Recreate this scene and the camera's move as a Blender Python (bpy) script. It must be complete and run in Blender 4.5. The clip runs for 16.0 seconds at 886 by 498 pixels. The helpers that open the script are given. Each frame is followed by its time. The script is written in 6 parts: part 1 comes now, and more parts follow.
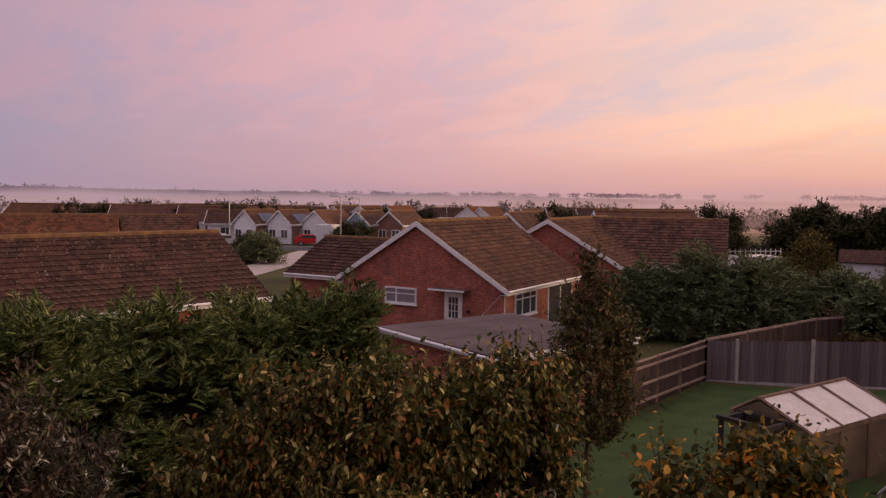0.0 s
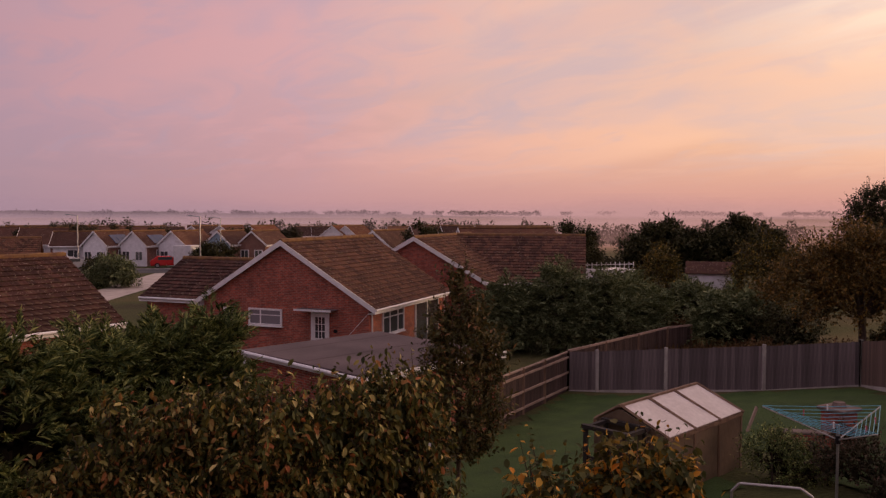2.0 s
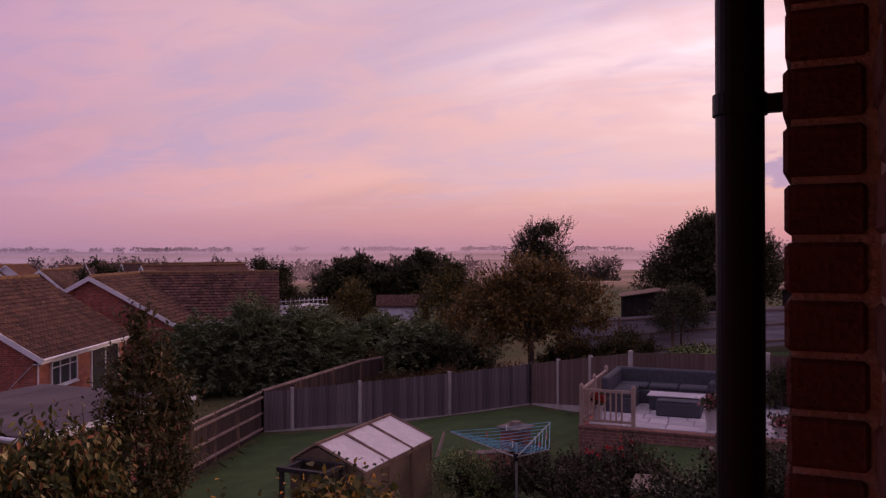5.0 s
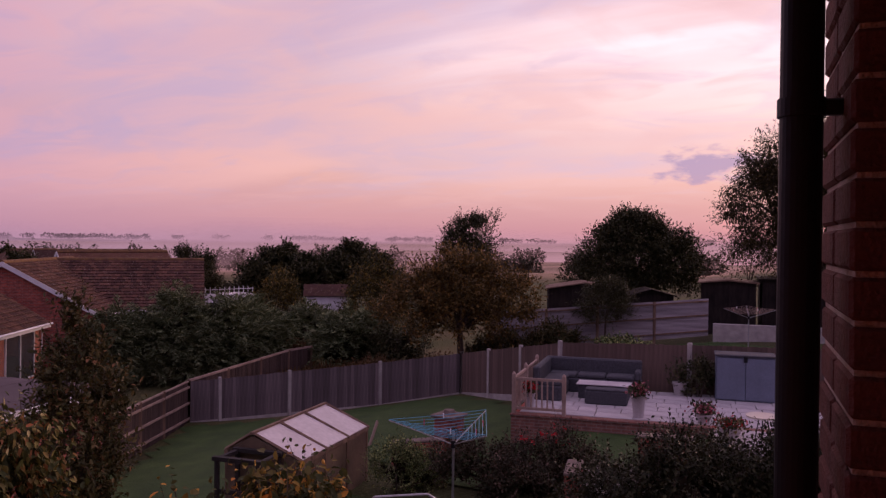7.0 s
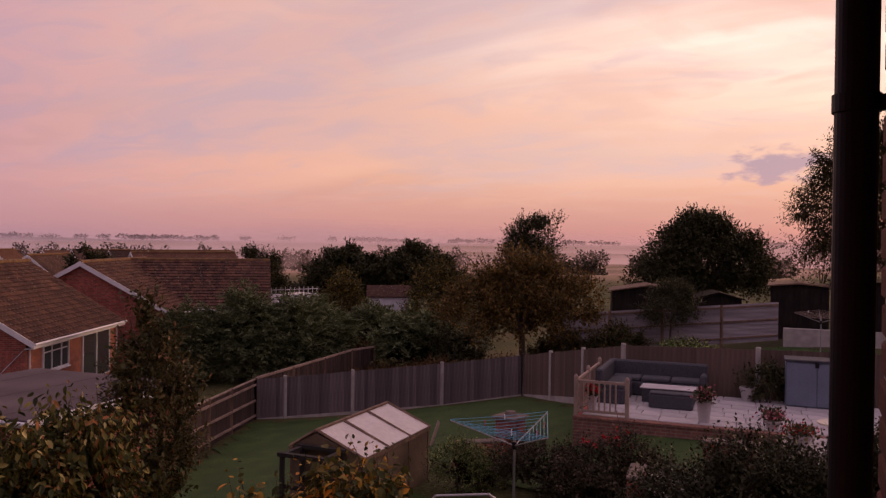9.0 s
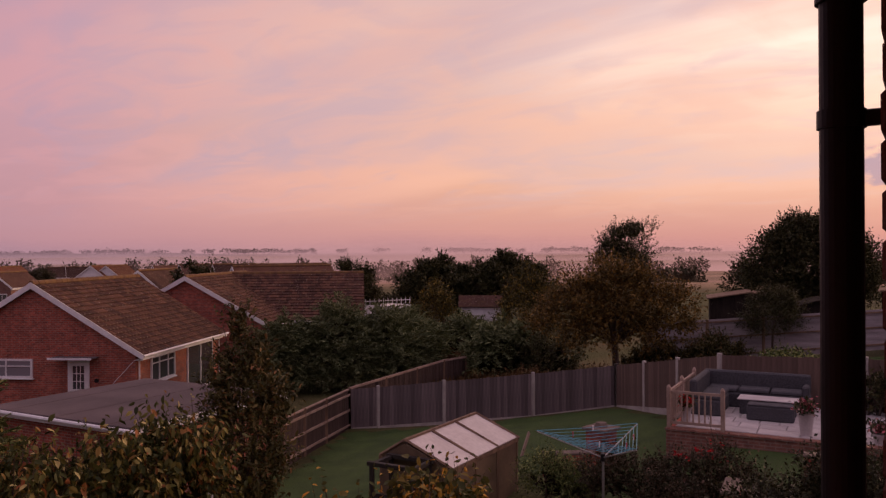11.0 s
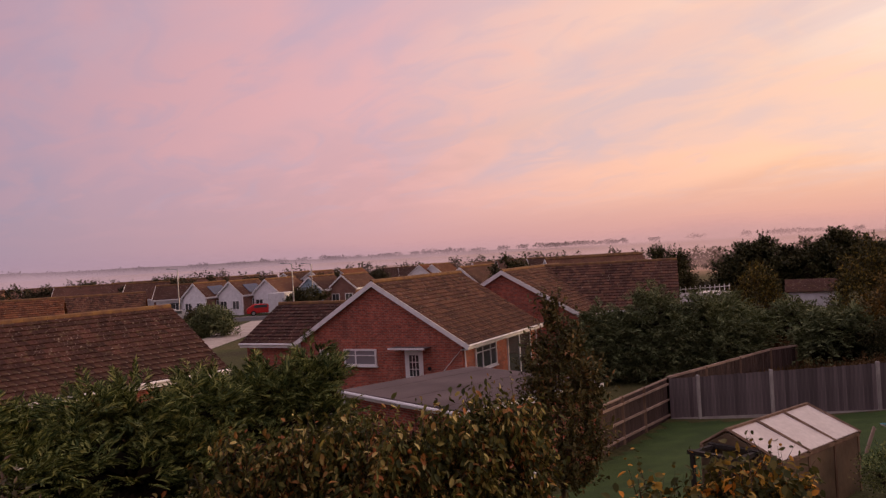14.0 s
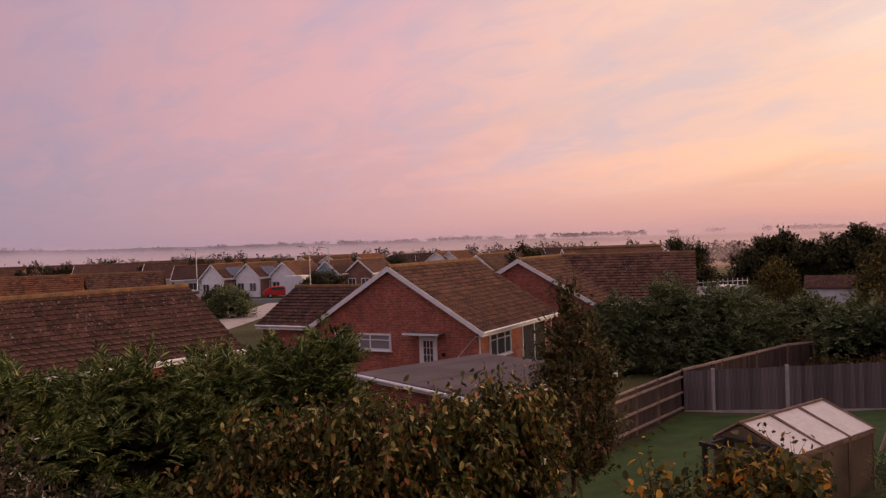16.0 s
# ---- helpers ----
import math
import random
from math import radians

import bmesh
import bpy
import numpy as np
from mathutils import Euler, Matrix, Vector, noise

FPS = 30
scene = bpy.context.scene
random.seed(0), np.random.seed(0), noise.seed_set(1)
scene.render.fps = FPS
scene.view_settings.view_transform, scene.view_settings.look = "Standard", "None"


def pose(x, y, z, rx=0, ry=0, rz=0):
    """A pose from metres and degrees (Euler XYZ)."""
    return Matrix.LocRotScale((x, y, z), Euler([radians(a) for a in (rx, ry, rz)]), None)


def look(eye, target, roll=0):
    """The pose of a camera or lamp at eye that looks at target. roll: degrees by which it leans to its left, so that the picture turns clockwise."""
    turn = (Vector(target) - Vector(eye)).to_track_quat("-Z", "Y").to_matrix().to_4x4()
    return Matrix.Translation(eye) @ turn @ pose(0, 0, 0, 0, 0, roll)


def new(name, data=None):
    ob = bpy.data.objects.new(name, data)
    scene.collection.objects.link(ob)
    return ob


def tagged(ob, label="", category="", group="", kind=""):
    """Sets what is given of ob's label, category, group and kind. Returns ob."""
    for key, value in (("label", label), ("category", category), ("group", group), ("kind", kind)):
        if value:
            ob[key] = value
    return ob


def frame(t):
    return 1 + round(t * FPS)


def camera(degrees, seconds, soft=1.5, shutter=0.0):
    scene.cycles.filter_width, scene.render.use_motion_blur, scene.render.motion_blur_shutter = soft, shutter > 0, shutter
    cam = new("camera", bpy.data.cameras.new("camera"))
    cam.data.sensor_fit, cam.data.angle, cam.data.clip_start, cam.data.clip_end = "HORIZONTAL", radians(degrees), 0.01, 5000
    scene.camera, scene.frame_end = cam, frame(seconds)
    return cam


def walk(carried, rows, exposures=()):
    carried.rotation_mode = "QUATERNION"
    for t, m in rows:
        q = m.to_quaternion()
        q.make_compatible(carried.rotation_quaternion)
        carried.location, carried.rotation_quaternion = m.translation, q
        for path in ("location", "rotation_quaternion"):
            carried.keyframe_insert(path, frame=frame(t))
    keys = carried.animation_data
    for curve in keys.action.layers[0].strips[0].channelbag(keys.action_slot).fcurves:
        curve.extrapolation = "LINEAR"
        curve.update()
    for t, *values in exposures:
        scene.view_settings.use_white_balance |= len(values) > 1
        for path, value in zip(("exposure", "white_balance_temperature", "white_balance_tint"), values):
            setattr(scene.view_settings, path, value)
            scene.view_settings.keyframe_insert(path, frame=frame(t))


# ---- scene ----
cam = camera(57.56, 16.0, soft=1.35)

# seconds, eye x y z, heading (clockwise from +y), tilt, roll
PATH = [
    (0.0, 0.077, -0.184, 6.675, -0.000, -3.892, 0.620),
    (0.5, 0.053, -0.171, 6.665, 0.467, -3.688, 0.729),
    (1.0, 0.056, -0.157, 6.667, 0.952, -3.664, 0.446),
    (1.5, 0.054, -0.112, 6.684, 3.721, -3.391, 0.312),
    (2.0, 0.053, -0.058, 6.667, 9.523, -2.548, 0.116),
    (2.5, 0.097, 0.034, 6.663, 10.653, -2.336, -0.102),
    (3.0, 0.080, 0.060, 6.665, 12.308, -1.888, -0.565),
    (3.5, 0.127, 0.114, 6.646, 17.163, -2.013, -0.409),
    (4.0, 0.120, 0.138, 6.651, 21.251, -1.441, -0.192),
    (4.5, 0.120, 0.156, 6.654, 21.973, -0.159, 0.059),
    (5.0, 0.147, 0.200, 6.665, 31.070, -0.019, -0.245),
    (5.2, 0.139, 0.207, 6.663, 33.425, -0.089, -0.031),
    (7.3, -0.196, 0.253, 6.645, 36.406, -0.663, 0.604),
    (7.5, -0.215, 0.244, 6.644, 35.251, -0.691, 0.372),
    (8.0, -0.224, 0.240, 6.639, 31.640, -0.813, 0.167),
    (8.2, -0.207, 0.242, 6.634, 31.652, -0.854, 0.261),
    (10.3, -0.139, 0.075, 6.644, 31.620, 0.287, 1.862),
    (10.5, -0.098, 0.063, 6.651, 30.945, 0.349, 1.766),
    (11.0, -0.052, 0.053, 6.658, 25.346, 0.080, -0.314),
    (11.5, -0.050, 0.006, 6.643, 19.586, 0.359, -1.503),
    (12.0, -0.039, -0.028, 6.641, 16.444, 0.790, -1.956),
    (12.5, -0.063, -0.114, 6.628, 15.009, 0.539, -2.309),
    (13.0, -0.075, -0.182, 6.630, 5.538, 0.810, -2.704),
    (13.5, -0.056, -0.215, 6.615, 3.676, 0.704, -3.084),
    (14.0, -0.051, -0.218, 6.615, 3.504, 0.163, -3.367),
    (14.5, -0.042, -0.212, 6.608, 3.225, 0.168, -3.439),
    (15.0, -0.046, -0.227, 6.610, 2.557, 0.095, -3.339),
    (15.5, -0.039, -0.203, 6.580, 2.406, -0.187, -2.386),
    (16.0, -0.035, -0.211, 6.573, 2.245, -0.674, -1.961),
]


def stand(x, y, z, heading, tilt, roll):
    a, b = radians(heading), radians(tilt)
    aim = (x + math.sin(a) * math.cos(b), y + math.cos(a) * math.cos(b), z + math.sin(b))
    return look((x, y, z), aim, roll)


# seconds, stops, kelvin, tint: the camera turns cooler and pinker toward the glow
EXPOSURE = [(0, 0.08, 6500, 4), (1.0, 0.05, 6550, 4), (2.0, -0.2, 6800, 10), (3.0, -0.18, 6600, 11), (4.2, -0.36, 6250, 24), (5.2, -0.39, 5680, 37), (7.3, -0.30, 5700, 32), (8.2, -0.35, 6150, 26),
            (10.3, -0.33, 7000, 21), (11.0, -0.30, 6700, 21), (11.8, -0.38, 6100, 25), (12.6, -0.37, 6200, 23), (13.2, -0.02, 6600, 8), (16, 0.02, 6700, 6)]
walk(cam, [(row[0], stand(*row[1:])) for row in PATH],
     exposures=EXPOSURE)


# ---- light: a dusk sky, glowing where the sun has just gone ----
def dusk_sky():
    w = bpy.data.worlds.new("dusk_sky")
    w.use_nodes = True
    nt = w.node_tree
    nt.nodes.clear()
    N, L = nt.nodes.new, nt.links.new

    def math_node(op, a, b=0.5, clamp=False):
        m = N("ShaderNodeMath")
        m.operation, m.use_clamp = op, clamp
        for i, v in enumerate((a, b)):
            if isinstance(v, (int, float)):
                m.inputs[i].default_value = v
            else:
                L(v, m.inputs[i])
        return m.outputs[0]

    def ramp(fac, stops):
        r = N("ShaderNodeValToRGB")
        els = r.color_ramp.elements
        while len(els) < len(stops):
            els.new(0.5)
        for e, (p, c) in zip(els, stops):
            e.position, e.color = p, (*c, 1)
        L(fac, r.inputs[0])
        return r.outputs[0]

    def mix(fac, a, b, mode="MIX"):
        m = N("ShaderNodeMixRGB")
        m.blend_type = mode
        for sock, v in zip(m.inputs, (fac, a, b)):
            if isinstance(v, (int, float)):
                sock.default_value = v
            elif isinstance(v, tuple):
                sock.default_value = (*v, 1)
            else:
                L(v, sock)
        return m.outputs[0]

    tc = N("ShaderNodeTexCoord").outputs["Generated"]
    sep = N("ShaderNodeSeparateXYZ")
    L(tc, sep.inputs[0])
    up = sep.outputs[2]
    glow = N("ShaderNodeVectorMath")
    glow.operation = "DOT_PRODUCT"
    L(tc, glow.inputs[0])
    glow.inputs[1].default_value = (math.sin(radians(62)), math.cos(radians(62)), 0.12)
    toward = math_node("MAXIMUM", glow.outputs["Value"], 0.0)
    low = ramp(toward, [(0.0, (0.36, 0.265, 0.37)), (0.47, (0.60, 0.335, 0.375)), (0.83, (0.74, 0.38, 0.345)), (1.0, (0.70, 0.35, 0.33))])
    mid = ramp(toward, [(0.0, (0.335, 0.272, 0.40)), (0.22, (0.50, 0.32, 0.42)), (0.47, (0.68, 0.385, 0.43)), (0.83, (1.0, 0.575, 0.395)), (1.0, (1.20, 0.74, 0.49))])
    high = ramp(toward, [(0.0, (0.44, 0.305, 0.42)), (0.47, (0.66, 0.44, 0.51)), (0.83, (0.97, 0.69, 0.58)), (0.94, (1.36, 1.07, 0.86)), (1.0, (1.72, 1.47, 1.20))])
    zenith = (0.98, 0.84, 0.97)

    def rise(lo, hi):
        r = N("ShaderNodeMapRange")
        r.interpolation_type = "SMOOTHSTEP"
        L(up, r.inputs[0])
        r.inputs[1].default_value, r.inputs[2].default_value = lo, hi
        return r.outputs[0]

    base = mix(rise(0.0, 0.12), low, mid)
    base = mix(rise(0.09, 0.26), base, high)
    base = mix(rise(0.30, 0.75), base, zenith)
    # wisps of high cloud on a plane overhead, drawn out one way
    h = math_node("ADD", math_node("MAXIMUM", up, 0.0), 0.16)
    px, py = math_node("DIVIDE", sep.outputs[0], h), math_node("DIVIDE", sep.outputs[1], h)
    da, db = math.sin(radians(-32)), math.cos(radians(-32))
    run = math_node("ADD", math_node("MULTIPLY", px, da), math_node("MULTIPLY", py, db))
    across = math_node("SUBTRACT", math_node("MULTIPLY", px, db), math_node("MULTIPLY", py, da))

    def cloud(scale, stretch, seed, lo, hi, detail=6.0, twist=0.6):
        comb = N("ShaderNodeCombineXYZ")
        L(math_node("MULTIPLY", run, scale * stretch), comb.inputs[0])
        L(math_node("MULTIPLY", across, scale), comb.inputs[1])
        comb.inputs[2].default_value = seed
        n = N("ShaderNodeTexNoise")
        n.inputs["Scale"].default_value, n.inputs["Detail"].default_value = 1.0, detail
        n.inputs["Roughness"].default_value, n.inputs["Distortion"].default_value = 0.5, twist
        L(comb.outputs[0], n.inputs["Vector"])
        r = N("ShaderNodeMapRange")
        r.interpolation_type = "SMOOTHSTEP"
        L(n.outputs["Fac"], r.inputs[0])
        r.inputs[1].default_value, r.inputs[2].default_value = lo, hi
        return r.outputs[0]

    fade = rise(0.015, 0.10)
    rose = ramp(toward, [(0.0, (0.48, 0.28, 0.37)), (0.47, (0.81, 0.43, 0.455)), (0.83, (1.08, 0.62, 0.44)), (1.0, (1.05, 0.66, 0.52))])
    slate = ramp(toward, [(0.0, (0.33, 0.27, 0.41)), (0.47, (0.52, 0.40, 0.53)), (0.83, (0.74, 0.54, 0.56)), (1.0, (0.84, 0.66, 0.66))])
    sky = mix(math_node("MULTIPLY", math_node("MULTIPLY", cloud(0.75, 0.42, 3.1, 0.40, 0.66), fade), 0.90), base, rose)
    sky = mix(math_node("MULTIPLY", math_node("MULTIPLY", cloud(0.9, 0.38, 9.4, 0.46, 0.70), fade), 0.85), sky, slate)
    sky = mix(math_node("MULTIPLY", math_node("MULTIPLY", cloud(3.0, 0.25, 5.7, 0.50, 0.75, 3.0), fade), 0.35), sky, rose)
    # ripples of finer cloud in both tones
    sky = mix(math_node("MULTIPLY", math_node("MULTIPLY", cloud(2.6, 0.75, 14.2, 0.44, 0.66, 5.0, 1.2), fade), 0.42), sky, rose)
    sky = mix(math_node("MULTIPLY", math_node("MULTIPLY", cloud(3.4, 0.6, 21.5, 0.48, 0.70, 5.0, 1.2), fade), 0.38), sky, slate)
    # one small violet cloud low in the glow
    spot = N("ShaderNodeVectorMath")
    spot.operation = "SUBTRACT"
    L(tc, spot.inputs[0])
    ca, ce = radians(54.6), radians(5.2)
    spot.inputs[1].default_value = (math.sin(ca) * math.cos(ce), math.cos(ca) * math.cos(ce), math.sin(ce))
    squash = N("ShaderNodeVectorMath")
    squash.operation = "MULTIPLY"
    L(spot.outputs[0], squash.inputs[0])
    squash.inputs[1].default_value = (14, 14, 38)
    size = N("ShaderNodeVectorMath")
    size.operation = "LENGTH"
    L(squash.outputs[0], size.inputs[0])
    puff = N("ShaderNodeTexNoise")
    puff.inputs["Scale"].default_value, puff.inputs["Detail"].default_value = 2.6, 6.0
    L(squash.outputs[0], puff.inputs["Vector"])
    body = math_node("SUBTRACT", math_node("ADD", math_node("MULTIPLY", puff.outputs["Fac"], 2.4), -0.35), size.outputs["Value"])
    body = math_node("MULTIPLY", body, 2.2, True)
    sky = mix(math_node("MULTIPLY", body, 0.85), sky, (0.50, 0.37, 0.48))
    nishita = N("ShaderNodeTexSky")
    nishita.sky_type, nishita.sun_disc = "NISHITA", False
    nishita.sun_elevation, nishita.sun_rotation = radians(2.0), radians(78)
    sky = mix(0.02, sky, nishita.outputs[0], "ADD")
    bg = N("ShaderNodeBackground")
    L(sky, bg.inputs[0])
    bg.inputs[1].default_value = 1.0
    L(bg.outputs[0], N("ShaderNodeOutputWorld").inputs[0])
    scene.world = w


dusk_sky()
sun = new("sun", bpy.data.lights.new("sun", "SUN"))
sun.data.energy, sun.data.angle, sun.data.color = 2.0, radians(12), (1.0, 0.64, 0.40)
sun.matrix_world = look((math.sin(radians(82)) * 60, math.cos(radians(82)) * 60, 12), (0, 0, 0))


# ---- materials ----
def material(name, rough=0.8, metal=0.0, spec=0.3):
    m = bpy.data.materials.new(name)
    m.use_nodes = True
    b = m.node_tree.nodes["Principled BSDF"]
    b.inputs["Roughness"].default_value, b.inputs["Metallic"].default_value = rough, metal
    b.inputs["Specular IOR Level"].default_value = spec
    return m, m.node_tree, b


def ramp_node(nt, fac, stops):
    r = nt.nodes.new("ShaderNodeValToRGB")
    els = r.color_ramp.elements
    while len(els) < len(stops):
        els.new(0.5)
    for e, (p, c) in zip(els, stops):
        e.position, e.color = p, (*c, 1)
    nt.links.new(fac, r.inputs[0])
    return r.outputs[0]


def noise_node(nt, scale, detail=4.0, stretch=(1, 1, 1)):
    tc = nt.nodes.new("ShaderNodeTexCoord")
    mp = nt.nodes.new("ShaderNodeMapping")
    mp.inputs["Scale"].default_value = stretch
    n = nt.nodes.new("ShaderNodeTexNoise")
    n.inputs["Scale"].default_value, n.inputs["Detail"].default_value = scale, detail
    nt.links.new(tc.outputs["Object"], mp.inputs[0])
    nt.links.new(mp.outputs[0], n.inputs["Vector"])
    return n.outputs["Fac"]


def mix_node(nt, fac, a, b, mode="MIX"):
    m = nt.nodes.new("ShaderNodeMixRGB")
    m.blend_type = mode
    for sock, v in zip(m.inputs, (fac, a, b)):
        if isinstance(v, (int, float)):
            sock.default_value = v
        elif isinstance(v, tuple):
            sock.default_value = (*v, 1)
        else:
            nt.links.new(v, sock)
    return m.outputs[0]


def bump_node(nt, bsdf, height, strength=0.4, dist=0.02):
    b = nt.nodes.new("ShaderNodeBump")
    b.inputs["Strength"].default_value, b.inputs["Distance"].default_value = strength, dist
    nt.links.new(height, b.inputs["Height"])
    nt.links.new(b.outputs[0], bsdf.inputs["Normal"])


def worn(name, dark, light, scale=3.0, fine=40.0, rough=0.85, stretch=(1, 1, 1), bump=0.3, piece=0.0, metal=0.0, spec=0.3):
    """A surface whose colour drifts between two tones at two scales; piece: how much each object differs."""
    m, nt, b = material(name, rough, metal, spec)
    a, f = noise_node(nt, scale, 4, stretch), noise_node(nt, fine, 3, stretch)
    col = ramp_node(nt, a, [(0.3, dark), (0.7, light)])
    col = mix_node(nt, 0.35, col, ramp_node(nt, f, [(0.3, (0.55, 0.55, 0.55)), (0.7, (1.0, 1.0, 1.0))]), "MULTIPLY")
    if piece:
        rnd = nt.nodes.new("ShaderNodeObjectInfo").outputs["Random"]
        col = mix_node(nt, piece, col, ramp_node(nt, rnd, [(0.0, (0.5, 0.48, 0.46)), (1.0, (1.25, 1.2, 1.15))]), "MULTIPLY")
    nt.links.new(col, b.inputs["Base Color"])
    bump_node(nt, b, f, bump)
    return m


def leafy(name, stops, rough=0.6, through_light=0.25, spec=0.25):
    """Leaves: each one takes its own tone."""
    spec, through_light = spec * 0.4, through_light * 0.6
    m, nt, b = material(name, rough, 0, spec)
    rnd = nt.nodes.new("ShaderNodeNewGeometry").outputs["Random Per Island"]
    col = ramp_node(nt, rnd, stops)
    drift = noise_node(nt, 1.7, 4)
    col = mix_node(nt, 0.5, col, ramp_node(nt, drift, [(0.32, (0.34, 0.40, 0.36)), (0.66, (1.3, 1.22, 1.1))]), "MULTIPLY")
    nt.links.new(col, b.inputs["Base Color"])
    tr = nt.nodes.new("ShaderNodeBsdfTranslucent")
    nt.links.new(col, tr.inputs[0])
    mx = nt.nodes.new("ShaderNodeMixShader")
    mx.inputs[0].default_value = through_light
    nt.links.new(b.outputs[0], mx.inputs[1]), nt.links.new(tr.outputs[0], mx.inputs[2])
    nt.links.new(mx.outputs[0], nt.nodes["Material Output"].inputs[0])
    return m


def brickwork(name, tones, mortar, across=(1, 0), rough=0.9):
    """Brick seen from afar: courses of 75 mm along a wall whose length runs the way of across."""
    m, nt, b = material(name, rough)
    tc = nt.nodes.new("ShaderNodeTexCoord")
    sep = nt.nodes.new("ShaderNodeSeparateXYZ")
    nt.links.new(tc.outputs["Object"], sep.inputs[0])
    add = nt.nodes.new("ShaderNodeMath")
    add.operation = "ADD"
    nt.links.new(sep.outputs[0], add.inputs[0]), nt.links.new(sep.outputs[1], add.inputs[1])
    comb = nt.nodes.new("ShaderNodeCombineXYZ")
    nt.links.new(add.outputs[0], comb.inputs[0]), nt.links.new(sep.outputs[2], comb.inputs[1])
    br = nt.nodes.new("ShaderNodeTexBrick")
    nt.links.new(comb.outputs[0], br.inputs["Vector"])
    br.inputs["Color1"].default_value, br.inputs["Color2"].default_value = (*tones[0], 1), (*tones[1], 1)
    br.inputs["Mortar"].default_value = (*mortar, 1)
    br.inputs["Scale"].default_value = 1.0
    br.inputs["Mortar Size"].default_value = 0.011
    br.inputs["Brick Width"].default_value, br.inputs["Row Height"].default_value = 0.225, 0.075
    big = noise_node(nt, 1.3, 4)
    col = mix_node(nt, 0.6, br.outputs["Color"], ramp_node(nt, big, [(0.3, (0.6, 0.58, 0.58)), (0.7, (1.15, 1.1, 1.05))]), "MULTIPLY")
    patch = noise_node(nt, 7.0, 2)
    col = mix_node(nt, 0.6, col, ramp_node(nt, patch, [(0.35, (0.6, 0.6, 0.62)), (0.65, (1.2, 1.15, 1.1))]), "MULTIPLY")
    nt.links.new(col, b.inputs["Base Color"])
    bump_node(nt, b, br.outputs["Fac"], -0.3, 0.01)
    return m


def tiled(name, dark, mid, moss):
    """Concrete roof tiles: every tile its own tone, with lichen and moss in patches."""
    m, nt, b = material(name, 0.95, 0, 0.1)
    both = nt.nodes.new("ShaderNodeMath")
    both.operation = "ADD"
    nt.links.new(nt.nodes.new("ShaderNodeNewGeometry").outputs["Random Per Island"], both.inputs[0])
    nt.links.new(nt.nodes.new("ShaderNodeObjectInfo").outputs["Random"], both.inputs[1])
    fract = nt.nodes.new("ShaderNodeMath")
    fract.operation = "FRACT"
    nt.links.new(both.outputs[0], fract.inputs[0])
    rnd = fract.outputs[0]
    col = ramp_node(nt, rnd, [(0.0, tuple(c * 0.9 for c in dark)), (0.3, tuple(c * 1.2 for c in dark)), (0.75, mid), (1.0, tuple(min(1, c * 1.2) for c in mid))])
    patch = noise_node(nt, 0.8, 5)
    col = mix_node(nt, 0.7, col, ramp_node(nt, patch, [(0.3, (0.55, 0.55, 0.55)), (0.7, (1.2, 1.15, 1.1))]), "MULTIPLY")
    mo = noise_node(nt, 5.0, 5)
    fac = ramp_node(nt, mo, [(0.56, (0, 0, 0)), (0.74, (0.7, 0.7, 0.7))])
    col = mix_node(nt, fac, col, moss)
    spots = noise_node(nt, 13.0, 2)
    col = mix_node(nt, ramp_node(nt, spots, [(0.655, (0, 0, 0)), (0.70, (1, 1, 1))]), col, (0.30, 0.255, 0.21))
    nt.links.new(col, b.inputs["Base Color"])
    bump_node(nt, b, noise_node(nt, 60, 3), 0.3, 0.01)
    return m


def plain(name, colour, rough=0.5, metal=0.0, spec=0.4):
    d = tuple(c * 0.82 for c in colour)
    return worn(name, d, colour, 2.5, 30, rough, bump=0.08, metal=metal, spec=spec)


M = {}
M["brick"] = brickwork("red_brick", ((0.42, 0.096, 0.060), (0.22, 0.058, 0.044)), (0.31, 0.19, 0.15))
# brighter copy of the red brick, low sun's orange light put into its tones
M["brick_orange_sunlit"] = brickwork("sunlit_orange_brick", ((0.56, 0.16, 0.075), (0.38, 0.11, 0.06)), (0.38, 0.26, 0.20))
M["brick_far"] = brickwork("brown_brick", ((0.24, 0.11, 0.08), (0.20, 0.09, 0.07)), (0.25, 0.18, 0.15))
M["tile"] = tiled("brown_roof_tile", (0.068, 0.036, 0.029), (0.118, 0.059, 0.042), (0.14, 0.095, 0.042))
M["tile_dark"] = tiled("dark_roof_tile", (0.046, 0.024, 0.021), (0.076, 0.037, 0.030), (0.12, 0.09, 0.05))
M["ridge_moss"] = worn("mossy_ridge_tile", (0.12, 0.062, 0.04), (0.23, 0.13, 0.05), 3.0, 25, 0.95)
M["tile_orange"] = tiled("orange_roof_tile", (0.09, 0.040, 0.026), (0.155, 0.062, 0.034), (0.2, 0.12, 0.05))
M["white"] = plain("white_paint", (0.80, 0.79, 0.79), 0.45)
M["render_white"] = plain("white_render", (0.84, 0.83, 0.85), 0.8)
M["render_blue"] = plain("pale_blue_cladding", (0.30, 0.42, 0.52), 0.7)
M["black"] = plain("black_plastic", (0.010, 0.010, 0.012), 0.5, 0.0, 0.2)
M["felt"] = worn("grey_roof_felt", (0.075, 0.056, 0.060), (0.13, 0.097, 0.10), 0.6, 50, 0.95)
M["fence"] = worn("weathered_fence_board", (0.095, 0.078, 0.082), (0.215, 0.175, 0.18), 1.6, 26, 0.9, (6, 6, 0.5), piece=0.8)
M["fence_brown"] = worn("brown_fence_board", (0.10, 0.068, 0.056), (0.18, 0.122, 0.10), 1.6, 26, 0.9, (6, 6, 0.5), piece=0.5)
